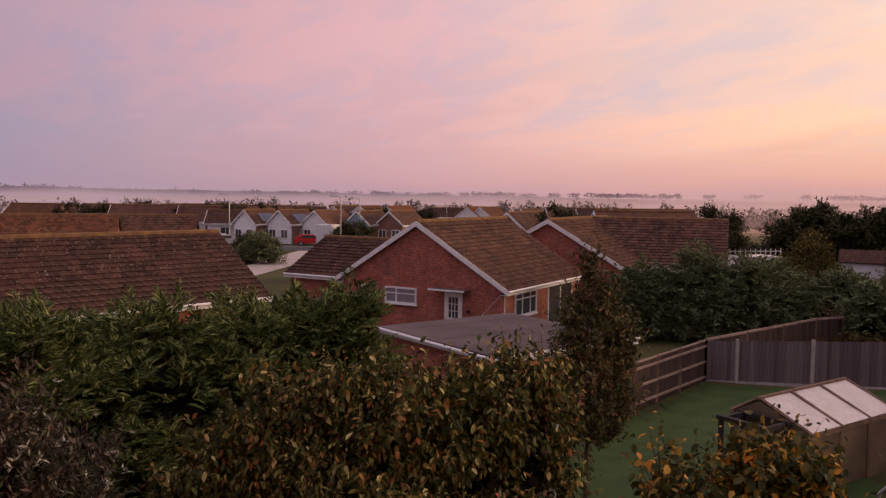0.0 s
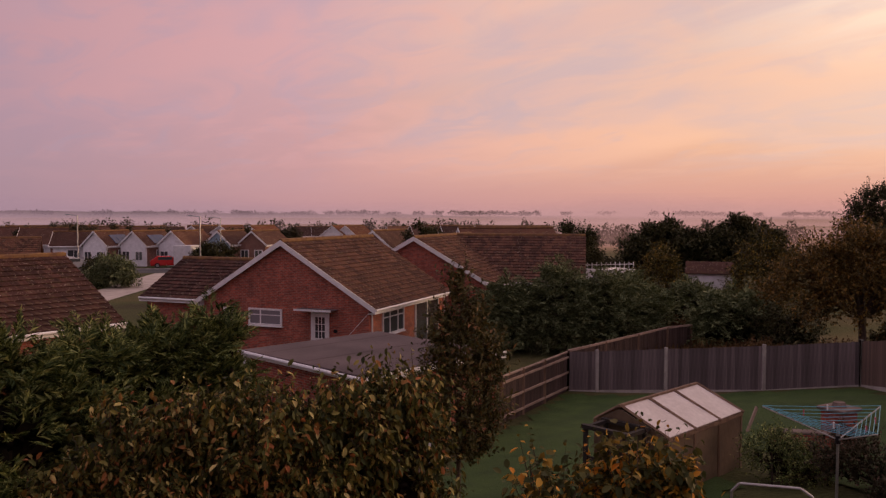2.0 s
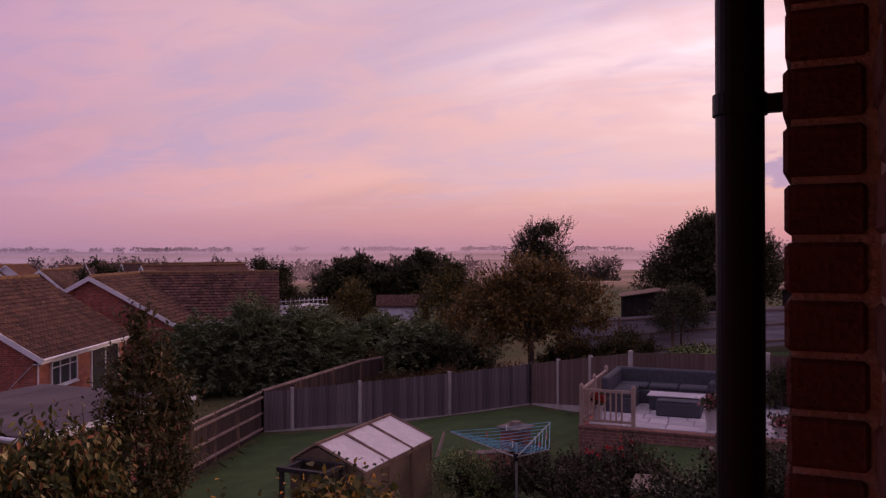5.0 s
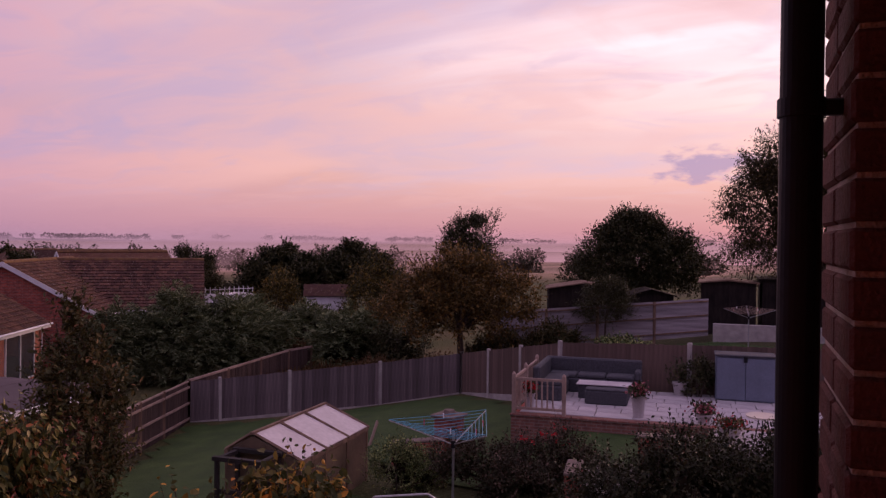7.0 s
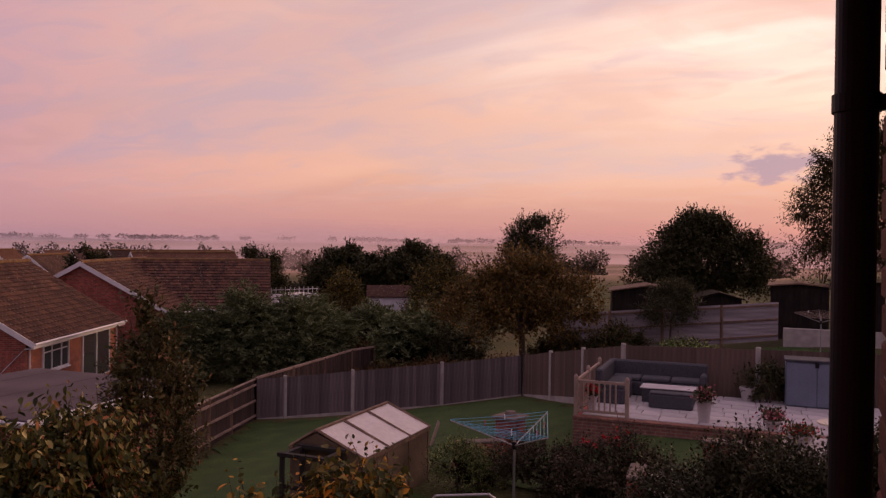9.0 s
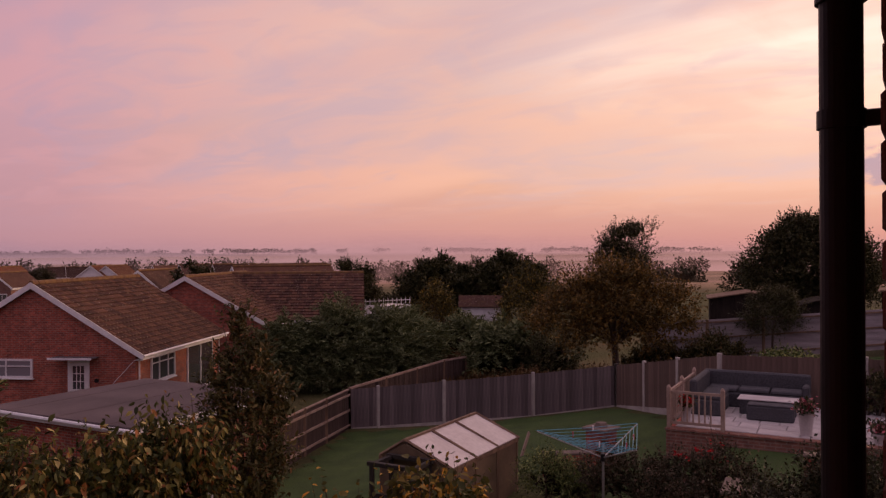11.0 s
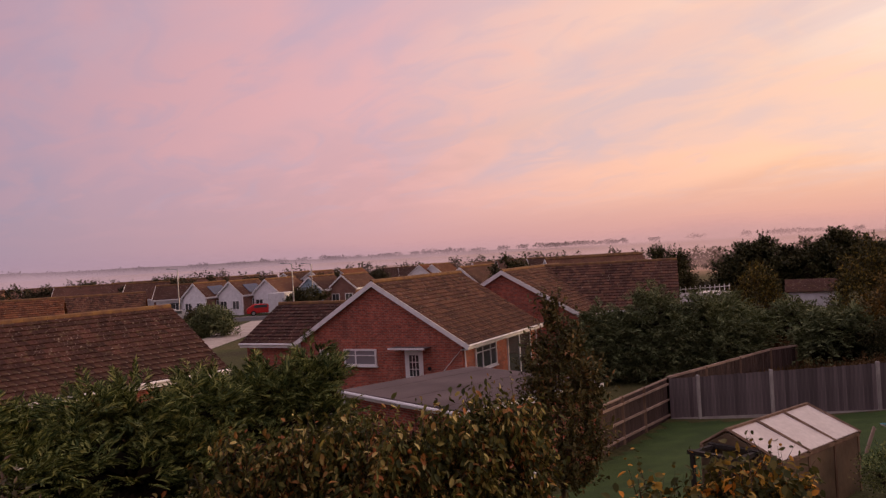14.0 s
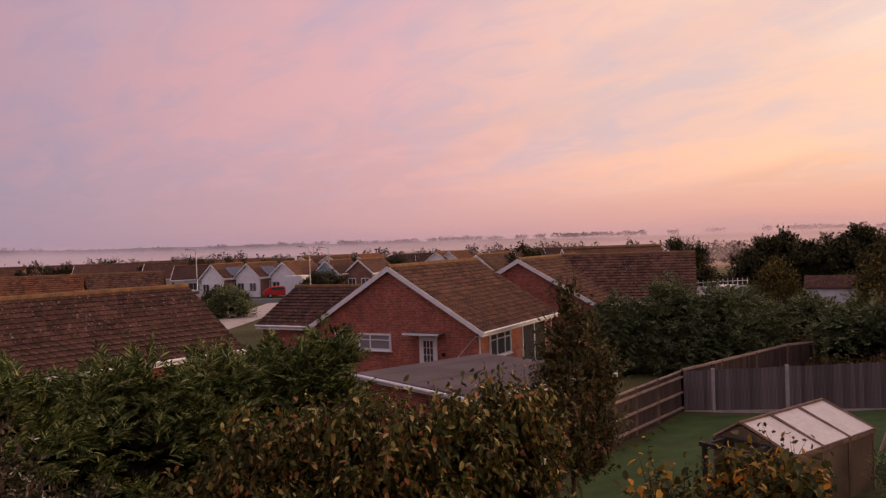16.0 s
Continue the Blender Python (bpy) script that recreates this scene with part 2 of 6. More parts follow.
M["fence_dark"] = worn("dark_fence_board", (0.045, 0.030, 0.027), (0.115, 0.075, 0.064), 1.6, 26, 0.9, (6, 6, 0.5), piece=0.7)
M["rail"] = worn("fence_rail_wood", (0.26, 0.18, 0.14), (0.42, 0.31, 0.25), 2, 20, 0.85)
M["concrete"] = worn("concrete_post", (0.30, 0.27, 0.25), (0.46, 0.42, 0.38), 3, 40, 0.9)
M["silvered"] = worn("silvered_fence_panel", (0.22, 0.19, 0.20), (0.38, 0.34, 0.35), 1.2, 20, 0.9, (0.4, 0.4, 5), piece=0.3)
M["oldwood"] = worn("old_timber", (0.13, 0.08, 0.055), (0.26, 0.17, 0.11), 2, 30, 0.85, (3, 3, 0.6))
M["darkwood"] = worn("dark_timber", (0.014, 0.012, 0.011), (0.034, 0.026, 0.022), 2, 30, 0.95, (3, 3, 0.6), spec=0.1)
M["bark"] = worn("bark", (0.05, 0.036, 0.028), (0.11, 0.08, 0.06), 6, 40, 0.95, (1, 1, 0.3), 0.6)
M["slab"] = worn("pale_paving_slab", (0.40, 0.37, 0.38), (0.55, 0.52, 0.52), 1.5, 30, 0.8, piece=0.3)
M["grey_rattan"] = worn("grey_rattan", (0.04, 0.04, 0.047), (0.085, 0.085, 0.096), 30, 120, 0.8)
M["grey_plastic"] = plain("blue_grey_resin", (0.16, 0.19, 0.25), 0.55)
M["asphalt"] = worn("asphalt", (0.045, 0.045, 0.048), (0.08, 0.08, 0.085), 0.5, 60, 0.9)
M["path"] = worn("pale_concrete_path", (0.35, 0.30, 0.27), (0.5, 0.44, 0.4), 1, 30, 0.9)


def glass(name, tint=(0.05, 0.055, 0.06)):
    m, nt, b = material(name, 0.05, 0.0, 0.6)
    b.inputs["Base Color"].default_value = (*tint, 1)
    return m


M["glass"] = glass("dark_window_glass")
M["curtain_glass"] = glass("curtained_window_glass", (0.20, 0.20, 0.22))


# ---- helpers for shapes ----
def finish(name, verts, faces, mat, parent=None, label="", smooth=False):
    me = bpy.data.meshes.new(name)
    me.from_pydata(verts, [], faces)
    me.validate()
    if mat:
        me.materials.append(mat)
    if smooth:
        me.polygons.foreach_set("use_smooth", [True] * len(me.polygons))
    ob = new(name, me)
    ob.parent = parent
    if label:
        ob["label"] = label
    return ob


def part(name, bm, mat, parent=None, label="", smooth=False):
    me = bpy.data.meshes.new(name)
    bmesh.ops.recalc_face_normals(bm, faces=bm.faces)
    bm.to_mesh(me)
    bm.free()
    me.materials.append(mat)
    if smooth:
        me.polygons.foreach_set("use_smooth", [True] * len(me.polygons))
    ob = new(name, me)
    ob.parent = parent
    if label:
        ob["label"] = label
    return ob


def thing(name, label, category, m=None, group="", kind=""):
    ob = new(name)
    ob.empty_display_size = 0.2
    if m is not None:
        ob.matrix_basis = m
    return tagged(ob, label, category, group, kind)


def box(bm, x0, y0, z0, x1, y1, z1, bevel=0.0):
    """Adds a box to bm between two corners."""
    r = bmesh.ops.create_cube(bm, size=1)
    bmesh.ops.scale(bm, vec=(abs(x1 - x0), abs(y1 - y0), abs(z1 - z0)), verts=r["verts"])
    bmesh.ops.translate(bm, vec=((x0 + x1) / 2, (y0 + y1) / 2, (z0 + z1) / 2), verts=r["verts"])
    if bevel:
        edges = list({e for v in r["verts"] for e in v.link_edges})
        bmesh.ops.bevel(bm, geom=edges, offset=bevel, segments=1, affect="EDGES")
    return bm


def a_box(x0, y0, z0, x1, y1, z1, bevel=0.0):
    return box(bmesh.new(), x0, y0, z0, x1, y1, z1, bevel)


def rod(bm, a, b, r0, r1=None, n=8):
    """Adds a tapered rod from a to b."""
    a, b = Vector(a), Vector(b)
    r1 = r0 if r1 is None else r1
    d = b - a
    m = Matrix.Translation((a + b) / 2) @ d.to_track_quat("Z", "Y").to_matrix().to_4x4()
    bmesh.ops.create_cone(bm, cap_ends=True, segments=n, radius1=r0, radius2=r1, depth=d.length, matrix=m)
    return bm


def a_rod(a, b, r0, r1=None, n=8):
    return rod(bmesh.new(), a, b, r0, r1, n)


def prism(outline, y0, y1):
    """A solid with an outline of (x, z) drawn out from y0 to y1."""
    n = len(outline)
    v = [(x, y0, z) for x, z in outline] + [(x, y1, z) for x, z in outline]
    f = [tuple(range(n)), tuple(range(2 * n - 1, n - 1, -1))]
    f += [(i, i + n, (i + 1) % n + n, (i + 1) % n) for i in range(n)]
    bm = bmesh.new()
    bv = [bm.verts.new(p) for p in v]
    for q in f:
        bm.faces.new([bv[i] for i in q])
    return bm


def smooth_step(t):
    t = min(1.0, max(0.0, t))
    return t * t * (3 - 2 * t)


def ground_z(x, y):
    """The hill: high by the camera's house and to the right of it, down to level ground by the bungalows."""
    q = -0.5 * x + 0.87 * y
    z = 2.3 * (1 - smooth_step(q / 21))
    d = math.hypot(x, y)
    return z - 7.0 * smooth_step((d - 130) / 250)


# ---- ground, mist and far country ----
def ground():
    m, nt, b = material("rough_grass_and_field", 0.95, 0, 0.1)
    a, f = noise_node(nt, 0.12, 5), noise_node(nt, 9, 4)
    col = ramp_node(nt, a, [(0.3, (0.055, 0.05, 0.026)), (0.5, (0.075, 0.08, 0.03)), (0.7, (0.13, 0.10, 0.05))])
    col = mix_node(nt, 0.7, col, ramp_node(nt, f, [(0.3, (0.4, 0.4, 0.4)), (0.7, (1.2, 1.2, 1.2))]), "MULTIPLY")
    # stubble fields begin beyond the gardens
    tc = nt.nodes.new("ShaderNodeTexCoord")
    away = nt.nodes.new("ShaderNodeVectorMath")
    away.operation = "LENGTH"
    nt.links.new(tc.outputs["Object"], away.inputs[0])
    field = nt.nodes.new("ShaderNodeMapRange")
    nt.links.new(away.outputs["Value"], field.inputs[0])
    field.inputs[1].default_value, field.inputs[2].default_value = 125, 170
    strip = noise_node(nt, 0.01, 3, (1, 3, 1))
    col = mix_node(nt, field.outputs[0], col, ramp_node(nt, strip, [(0.4, (0.16, 0.12, 0.07)), (0.55, (0.30, 0.20, 0.13))]))
    nt.links.new(col, b.inputs["Base Color"])
    bump_node(nt, b, f, 0.6, 0.1)
    radii = [0.0] + [1.5 * i for i in range(1, 41)] + [60 * 1.16 ** i for i in range(1, 30)] + [4700]
    n = 120
    v, q = [(0, 0, ground_z(0, 0))], []
    for r in radii[1:]:
        for k in range(n):
            a2 = 2 * math.pi * k / n
            x, y = r * math.sin(a2), r * math.cos(a2)
            v.append((x, y, ground_z(x, y)))
    for k in range(n):
        q.append((0, 1 + (k + 1) % n, 1 + k))
    for i in range(len(radii) - 2):
        for k in range(n):
            a0, b0 = 1 + i * n + k, 1 + i * n + (k + 1) % n
            q.append((a0, b0, b0 + n, a0 + n))
    ob = finish("ground", v, q, m, smooth=True)
    tagged(ob, "rough grass and pale stubble fields falling away to a misty plain", "ground", kind="structure")


ground()


def mist_material(name, colour, low, high, dense, scale):
    """Ground mist painted as a glowing sheet: thick below, thinning out upward with a ragged top."""
    m = bpy.data.materials.new(name)
    m.use_nodes = True
    nt = m.node_tree
    nt.nodes.clear()
    tc = nt.nodes.new("ShaderNodeTexCoord")
    sep = nt.nodes.new("ShaderNodeSeparateXYZ")
    nt.links.new(tc.outputs["Object"], sep.inputs[0])
    n = noise_node(nt, scale, 3, (1, 1, 3))
    off = nt.nodes.new("ShaderNodeMath")
    off.operation = "MULTIPLY_ADD"
    nt.links.new(n, off.inputs[0])
    off.inputs[1].default_value = -(high - low) * 1.2
    nt.links.new(sep.outputs[2], off.inputs[2])
    rng = nt.nodes.new("ShaderNodeMapRange")
    rng.interpolation_type = "SMOOTHSTEP"
    nt.links.new(off.outputs[0], rng.inputs[0])
    shift = (high - low) * 0.6
    rng.inputs[1].default_value, rng.inputs[2].default_value = low - shift, high - shift
    rng.inputs[3].default_value, rng.inputs[4].default_value = dense, 0.0
    # the afterglow's warmth is painted into the emission colour
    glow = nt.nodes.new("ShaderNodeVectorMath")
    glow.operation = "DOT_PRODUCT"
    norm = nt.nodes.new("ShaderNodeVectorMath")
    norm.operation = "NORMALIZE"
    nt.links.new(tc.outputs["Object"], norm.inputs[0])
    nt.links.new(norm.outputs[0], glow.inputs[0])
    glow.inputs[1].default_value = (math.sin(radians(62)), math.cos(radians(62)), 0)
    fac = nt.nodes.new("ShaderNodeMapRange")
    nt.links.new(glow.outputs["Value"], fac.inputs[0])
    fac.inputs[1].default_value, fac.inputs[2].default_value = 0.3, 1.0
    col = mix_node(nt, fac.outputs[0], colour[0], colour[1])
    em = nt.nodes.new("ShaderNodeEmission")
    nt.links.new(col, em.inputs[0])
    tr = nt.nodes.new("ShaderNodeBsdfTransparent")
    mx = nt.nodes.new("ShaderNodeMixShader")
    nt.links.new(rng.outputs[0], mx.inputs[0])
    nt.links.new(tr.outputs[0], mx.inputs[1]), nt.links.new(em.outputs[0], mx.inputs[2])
    out = nt.nodes.new("ShaderNodeOutputMaterial")
    nt.links.new(mx.outputs[0], out.inputs[0])
    return m


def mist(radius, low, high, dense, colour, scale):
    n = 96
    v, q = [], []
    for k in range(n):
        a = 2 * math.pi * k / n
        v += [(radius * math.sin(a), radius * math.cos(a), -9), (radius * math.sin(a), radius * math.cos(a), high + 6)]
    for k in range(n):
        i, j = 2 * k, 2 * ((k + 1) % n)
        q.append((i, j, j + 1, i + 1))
    ob = finish("backdrop_mist", v, q, mist_material("glowing_mist", colour, low, high, dense, scale))
    tagged(ob, "glowing sheet painted as pale pink ground mist and haze over the fields", "mist", kind="structure")


# haze: rings of glowing see-through sheets tint whatever stands behind them
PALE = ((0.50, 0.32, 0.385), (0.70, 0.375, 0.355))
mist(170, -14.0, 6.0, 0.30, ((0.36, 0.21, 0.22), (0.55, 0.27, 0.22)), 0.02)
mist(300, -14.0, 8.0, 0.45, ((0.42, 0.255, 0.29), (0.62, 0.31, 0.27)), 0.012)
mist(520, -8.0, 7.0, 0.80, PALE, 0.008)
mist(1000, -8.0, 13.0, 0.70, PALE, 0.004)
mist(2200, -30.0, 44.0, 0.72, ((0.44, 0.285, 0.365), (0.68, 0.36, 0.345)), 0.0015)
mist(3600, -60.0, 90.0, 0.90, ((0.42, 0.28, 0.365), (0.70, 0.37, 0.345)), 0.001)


# ---- leaves ----
def leaf_mesh(name, at, way, size, wide, mat, parent, seed=0, fold=0.08, oval=False):
    """Many small leaves in one mesh: each folded along its rib, pointing its own way."""
    rng = np.random.default_rng(seed)
    n = len(at)
    way = way / (np.linalg.norm(way, axis=1, keepdims=True) + 1e-9)
    side = np.cross(way, np.array([0, 0, 1.3]) + rng.normal(size=(n, 3)) * 0.6)
    side /= np.linalg.norm(side, axis=1, keepdims=True) + 1e-9
    up = np.cross(side, way)
    s = size[:, None]
    stations = ((0.3, 0.88), (0.68, 0.80)) if oval else ((0.45, 1.0),)
    c = 2 + 2 * len(stations)
    v = np.empty((n, c, 3))
    v[:, 0], v[:, 1] = at, at + way * s - up * s * (0.10 if oval else 0.0)
    for k, (t, w) in enumerate(stations):
        mid = at + way * s * t + up * s * fold
        v[:, 2 + 2 * k], v[:, 3 + 2 * k] = mid + side * s * wide * w / 2, mid - side * s * wide * w / 2
    tri = (0, 2, 4, 0, 4, 1, 0, 1, 5, 0, 5, 3) if oval else (0, 2, 1, 0, 1, 3)
    me = bpy.data.meshes.new(name)
    me.vertices.add(n * c)
    me.vertices.foreach_set("co", v.ravel())
    idx = (np.arange(n)[:, None] * c + np.array(tri)).ravel()
    me.loops.add(len(idx))
    me.loops.foreach_set("vertex_index", idx)
    me.polygons.add(len(idx) // 3)
    me.polygons.foreach_set("loop_start", np.arange(0, len(idx), 3))
    me.update(calc_edges=True)
    me.materials.append(mat)
    ob = new(name, me)
    ob.parent = parent
    if name.endswith("growth") or name in ("branchwork", "flowers", "foliage"):
        ob["kind"] = "stuff"
    return ob


def crown_points(blobs, shoots, rng, rough=0.18, low=-0.7, fill=0.45, clump=0.3, clumps=90):
    """Shoots gathered in clumps over the outside of a cluster of ellipsoids, and the outward way at each."""
    B = np.array(blobs, float)
    area = (B[:, 3] * B[:, 4] + B[:, 4] * B[:, 5] + B[:, 3] * B[:, 5])
    pick = rng.choice(len(B), size=clumps * 3, p=area / area.sum())
    u = rng.normal(size=(clumps * 3, 3))
    u /= np.linalg.norm(u, axis=1, keepdims=True)
    u[:, 2] = np.where(u[:, 2] < low, -u[:, 2], u[:, 2])
    wob = 1 + rough * (np.sin(u[:, 0] * 5 + pick * 1.7) * np.sin(u[:, 1] * 6 + pick) + 0.7 * np.sin(u[:, 2] * 9 + u[:, 0] * 7 + pick * 2.3))
    r = (1 - fill * rng.random(clumps * 3) ** 2) * wob
    c = B[pick, :3] + u * B[pick, 3:] * r[:, None]
    keep = np.ones(len(c), bool)
    for b in B:
        keep &= (((c - b[:3]) / b[3:]) ** 2).sum(1) > 0.30
    c, u = c[keep][:clumps], u[keep][:clumps]
    k = rng.integers(0, len(c), shoots)
    scale = clump * (0.6 + 0.8 * rng.random(len(c)))
    v = rng.normal(size=(shoots, 3))
    v /= np.linalg.norm(v, axis=1, keepdims=True)
    v = v * 0.8 + u[k] * 0.5 + np.array([0, 0, 0.15])
    p = c[k] + v * (scale[k] * rng.random(shoots) ** 0.45)[:, None]
    return p, v


def plant(name, label, category, at, blobs, shoots, per, leaf, wide, mat, shoot=0.3, up=0.3, droop=0.2, seed=1,
          trunk=0.0, limbs=6, rough=0.18, low=-0.7, fill=0.45, group="", bare=0.0, clump=0.35, clumps=90, leaders=0, core=0, oval=False):
    """A plant at a place on the ground: stem and limbs, and a crown of leafy shoots about the blobs (given from its base)."""
    rng = np.random.default_rng(seed)
    x, y = at[:2]
    z = at[2] if len(at) > 2 else ground_z(x, y)
    root = thing(name, label, category, pose(x, y, z), group)
    p, u = crown_points(blobs, shoots, rng, rough, low, fill, clump, clumps)
    n = len(p)
    way = u * (1 - up) + np.array([0, 0, up]) + rng.normal(size=(n, 3)) * 0.3
    way /= np.linalg.norm(way, axis=1, keepdims=True)
    ln = shoot * (0.5 + rng.random(n))
    s = np.tile(np.linspace(bare, 1, per), n)
    base = np.repeat(p, per, axis=0) + np.repeat(way * ln[:, None], per, axis=0) * s[:, None]
    lw = np.repeat(way, per, axis=0) * 0.55 + rng.normal(size=(n * per, 3)) * (0.6 - 0.2 * droop) + np.array([0, 0, -droop])
    size = leaf * (0.6 + 0.7 * rng.random(n * per))
    if leaders:
        # long shoots that stand up above the crown
        B0 = np.array(blobs, float)
        k = rng.integers(0, len(B0), leaders)
        a = rng.random(leaders) * 6.28
        foot = B0[k, :3] + np.column_stack([np.cos(a) * B0[k, 3] * 0.6, np.sin(a) * B0[k, 4] * 0.6, B0[k, 5] * 0.75])
        rise = np.column_stack([rng.normal(size=leaders) * 0.18, rng.normal(size=leaders) * 0.18, 0.45 + 0.45 * rng.random(leaders)])
        q = np.tile(np.linspace(0, 1, 12), leaders)
        more = np.repeat(foot, 12, axis=0) + np.repeat(rise, 12, axis=0) * q[:, None]
        base = np.concatenate([base, more])
        lw = np.concatenate([lw, rng.normal(size=(len(more), 3)) * 0.7 + np.array([0, 0, -0.1])])
        size = np.concatenate([size, leaf * (0.9 - 0.4 * q)])
    leaf_mesh("crown", base, lw, size, wide, mat, root, seed, oval=oval)
    leaf_mesh("branchwork", p, way, ln, 0.022, M["bark"], root, seed + 2, 0.005)
    if leaders:
        leaf_mesh("leader_growth", foot, rise, np.linalg.norm(rise, axis=1), 0.018, M["bark"], root, seed + 3, 0.004)
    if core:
        # dead growth inside, coloured near black to paint shade into the gaps
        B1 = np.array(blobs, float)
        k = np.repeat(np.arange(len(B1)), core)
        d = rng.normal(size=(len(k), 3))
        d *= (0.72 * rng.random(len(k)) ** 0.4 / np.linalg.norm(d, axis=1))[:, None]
        leaf_mesh("inner_shade_growth", B1[k, :3] + d * B1[k, 3:], rng.normal(size=(len(k), 3)), B1[k, 3:].min(1) * (0.25 + 0.25 * rng.random(len(k))), 0.8, M["dead_shade_leaf"], root, seed + 1)
    bm = bmesh.new()
    B = np.array(blobs, float)
    if trunk:
        mid = B[:, :3].mean(0)
        top = (mid[0] * 0.5, mid[1] * 0.5, max(0.3, (B[:, 2] - B[:, 5] * 0.7).min()))
        rod(bm, (0, 0, -0.1), top, trunk, trunk * 0.75, 8)
        for i in range(limbs):
            b = B[i % len(B)]
            e = b[:3] + rng.normal(size=3) * b[3:] * 0.45
            k = Vector(top).lerp(Vector(e), 0.5) + Vector((0, 0, 0.12 * b[5]))
            rod(bm, top, k, trunk * 0.5, trunk * 0.33, 6)
            rod(bm, k, e, trunk * 0.33, trunk * 0.08, 5)
    else:
        for i in range(max(limbs, 5)):
            b = B[i % len(B)]
            e = b[:3] + rng.normal(size=3) * b[3:] * 0.4
            rod(bm, (rng.normal() * 0.15, rng.normal() * 0.15, -0.1), e, 0.03, 0.01, 5)
    part("trunk" if trunk else "stem", bm, M["bark"], root)
    return root


def frond_plant(name, label, category, at, blobs, fronds, length, mat, stations=6, clump=0.35, clumps=300, droop=0.3, rise=0.18,
                seed=1, trunk=0.0, stems=4, fill=0.5, rough=0.17, low=-0.5, group="", core=200, leaf_wide=0.32):
    """A conifer: flat feathery fronds lying in layers over a cluster of ellipsoids, dead growth within coloured near
    black as painted shade, stems below.
    """
    rng = np.random.default_rng(seed)
    x, y = at[:2]
    root = thing(name, label, category, pose(x, y, at[2] if len(at) > 2 else ground_z(x, y)), group)
    p, u = crown_points(blobs, fronds, rng, rough, low, fill, clump, clumps)
    n = len(p)
    # outward and level, lifting toward the top of the crown
    way = u * np.array([1, 1, 0.45]) + rng.normal(size=(n, 3)) * 0.28 + np.array([0, 0, rise])
    way /= np.linalg.norm(way, axis=1, keepdims=True)
    side = np.cross(way, np.array([0, 0, 1.0]) + rng.normal(size=(n, 3)) * 0.3)
    side /= np.linalg.norm(side, axis=1, keepdims=True) + 1e-9
    ln = length * (0.6 + 0.7 * rng.random(n))
    bases, ways, sizes = [], [], []

    def add(b, w, sz):
        bases.append(b), ways.append(w), sizes.append(sz)

    down = np.array([0, 0, -1.0])
    for j in range(stations):
        t = (j + 0.4) / stations
        q = p + way * (ln * t)[:, None] + down * (droop * ln * t * t)[:, None]
        fall = way + down * (2 * droop * t)
        for sg in (-1, 1):
            d = fall * 0.75 + side * (0.72 * sg) + rng.normal(size=(n, 3)) * 0.10
            b_ln = ln * (0.56 - 0.36 * t) * (0.8 + 0.4 * rng.random(n))
            add(q, d, b_ln)
            mid = q + d * (b_ln * 0.38)[:, None]
            add(mid, d + side * (0.55 * sg) + rng.normal(size=(n, 3)) * 0.12, b_ln * 0.52)
            add(mid, d - side * (0.60 * sg) + rng.normal(size=(n, 3)) * 0.12, b_ln * 0.52)
    add(p + way * (ln * 0.85)[:, None] + down * (droop * ln * 0.72)[:, None], way + down * droop, ln * 0.3)
    leaf_mesh("crown", np.concatenate(bases), np.concatenate(ways), np.concatenate(sizes), leaf_wide, mat, root, seed)
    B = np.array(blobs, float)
    # near-black dead leaves in the core paint the shade between fronds
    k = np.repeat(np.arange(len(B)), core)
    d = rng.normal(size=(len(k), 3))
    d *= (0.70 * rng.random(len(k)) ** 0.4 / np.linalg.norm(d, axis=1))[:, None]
    leaf_mesh("inner_shade_growth", B[k, :3] + d * B[k, 3:], rng.normal(size=(len(k), 3)), B[k, 3:].min(1) * (0.25 + 0.25 * rng.random(len(k))), 0.8, M["dead_shade_leaf"], root, seed + 1)
    for i in range(stems):
        b = B[i % len(B)]
        foot = (b[0] * 0.85, b[1] * 0.85, -0.1)
        bm = a_rod(foot, (b[0], b[1], b[2]), trunk or 0.06, (trunk or 0.06) * 0.6, 7)
        for j in range(5):
            z = b[2] * (0.45 + 0.12 * j)
            e = b[:3] + rng.normal(size=3) * b[3:] * 0.5
            rod(bm, (b[0] * 0.95, b[1] * 0.95, z), e, (trunk or 0.06) * 0.4, 0.012, 5)
        part("trunk", bm, M["bark"], root)
    return root


# dead leaf tone, taken near black to stand for shade inside crowns
M["dead_shade_leaf"] = leafy("dead_leaf_inner_shade", [(0, (0.012, 0.009, 0.006)), (1, (0.03, 0.022, 0.013))], 0.9, 0.0)
M["conifer"] = leafy("green_conifer_spray", [(0, (0.030, 0.052, 0.018)), (0.5, (0.090, 0.125, 0.042)), (1, (0.38, 0.41, 0.145))], 0.6, 0.12)
M["conifer_dark"] = leafy("dark_conifer_spray", [(0, (0.07, 0.088, 0.045)), (0.6, (0.14, 0.17, 0.082)), (1, (0.26, 0.28, 0.14))], 0.6, 0.12)
M["autumn"] = leafy("olive_and_rust_leaf", [(0, (0.022, 0.028, 0.009)), (0.45, (0.08, 0.09, 0.026)), (0.72, (0.19, 0.17, 0.046)), (0.82, (0.34, 0.125, 0.05)), (0.90, (0.25, 0.22, 0.06)), (1, (0.65, 0.55, 0.23))], 0.5, 0.3)
M["orange_leaf"] = leafy("orange_and_olive_leaf", [(0, (0.04, 0.05, 0.018)), (0.55, (0.09, 0.09, 0.028)), (0.74, (0.24, 0.17, 0.04)), (0.90, (0.52, 0.31, 0.05)), (1, (0.55, 0.21, 0.03))], 0.5, 0.35)
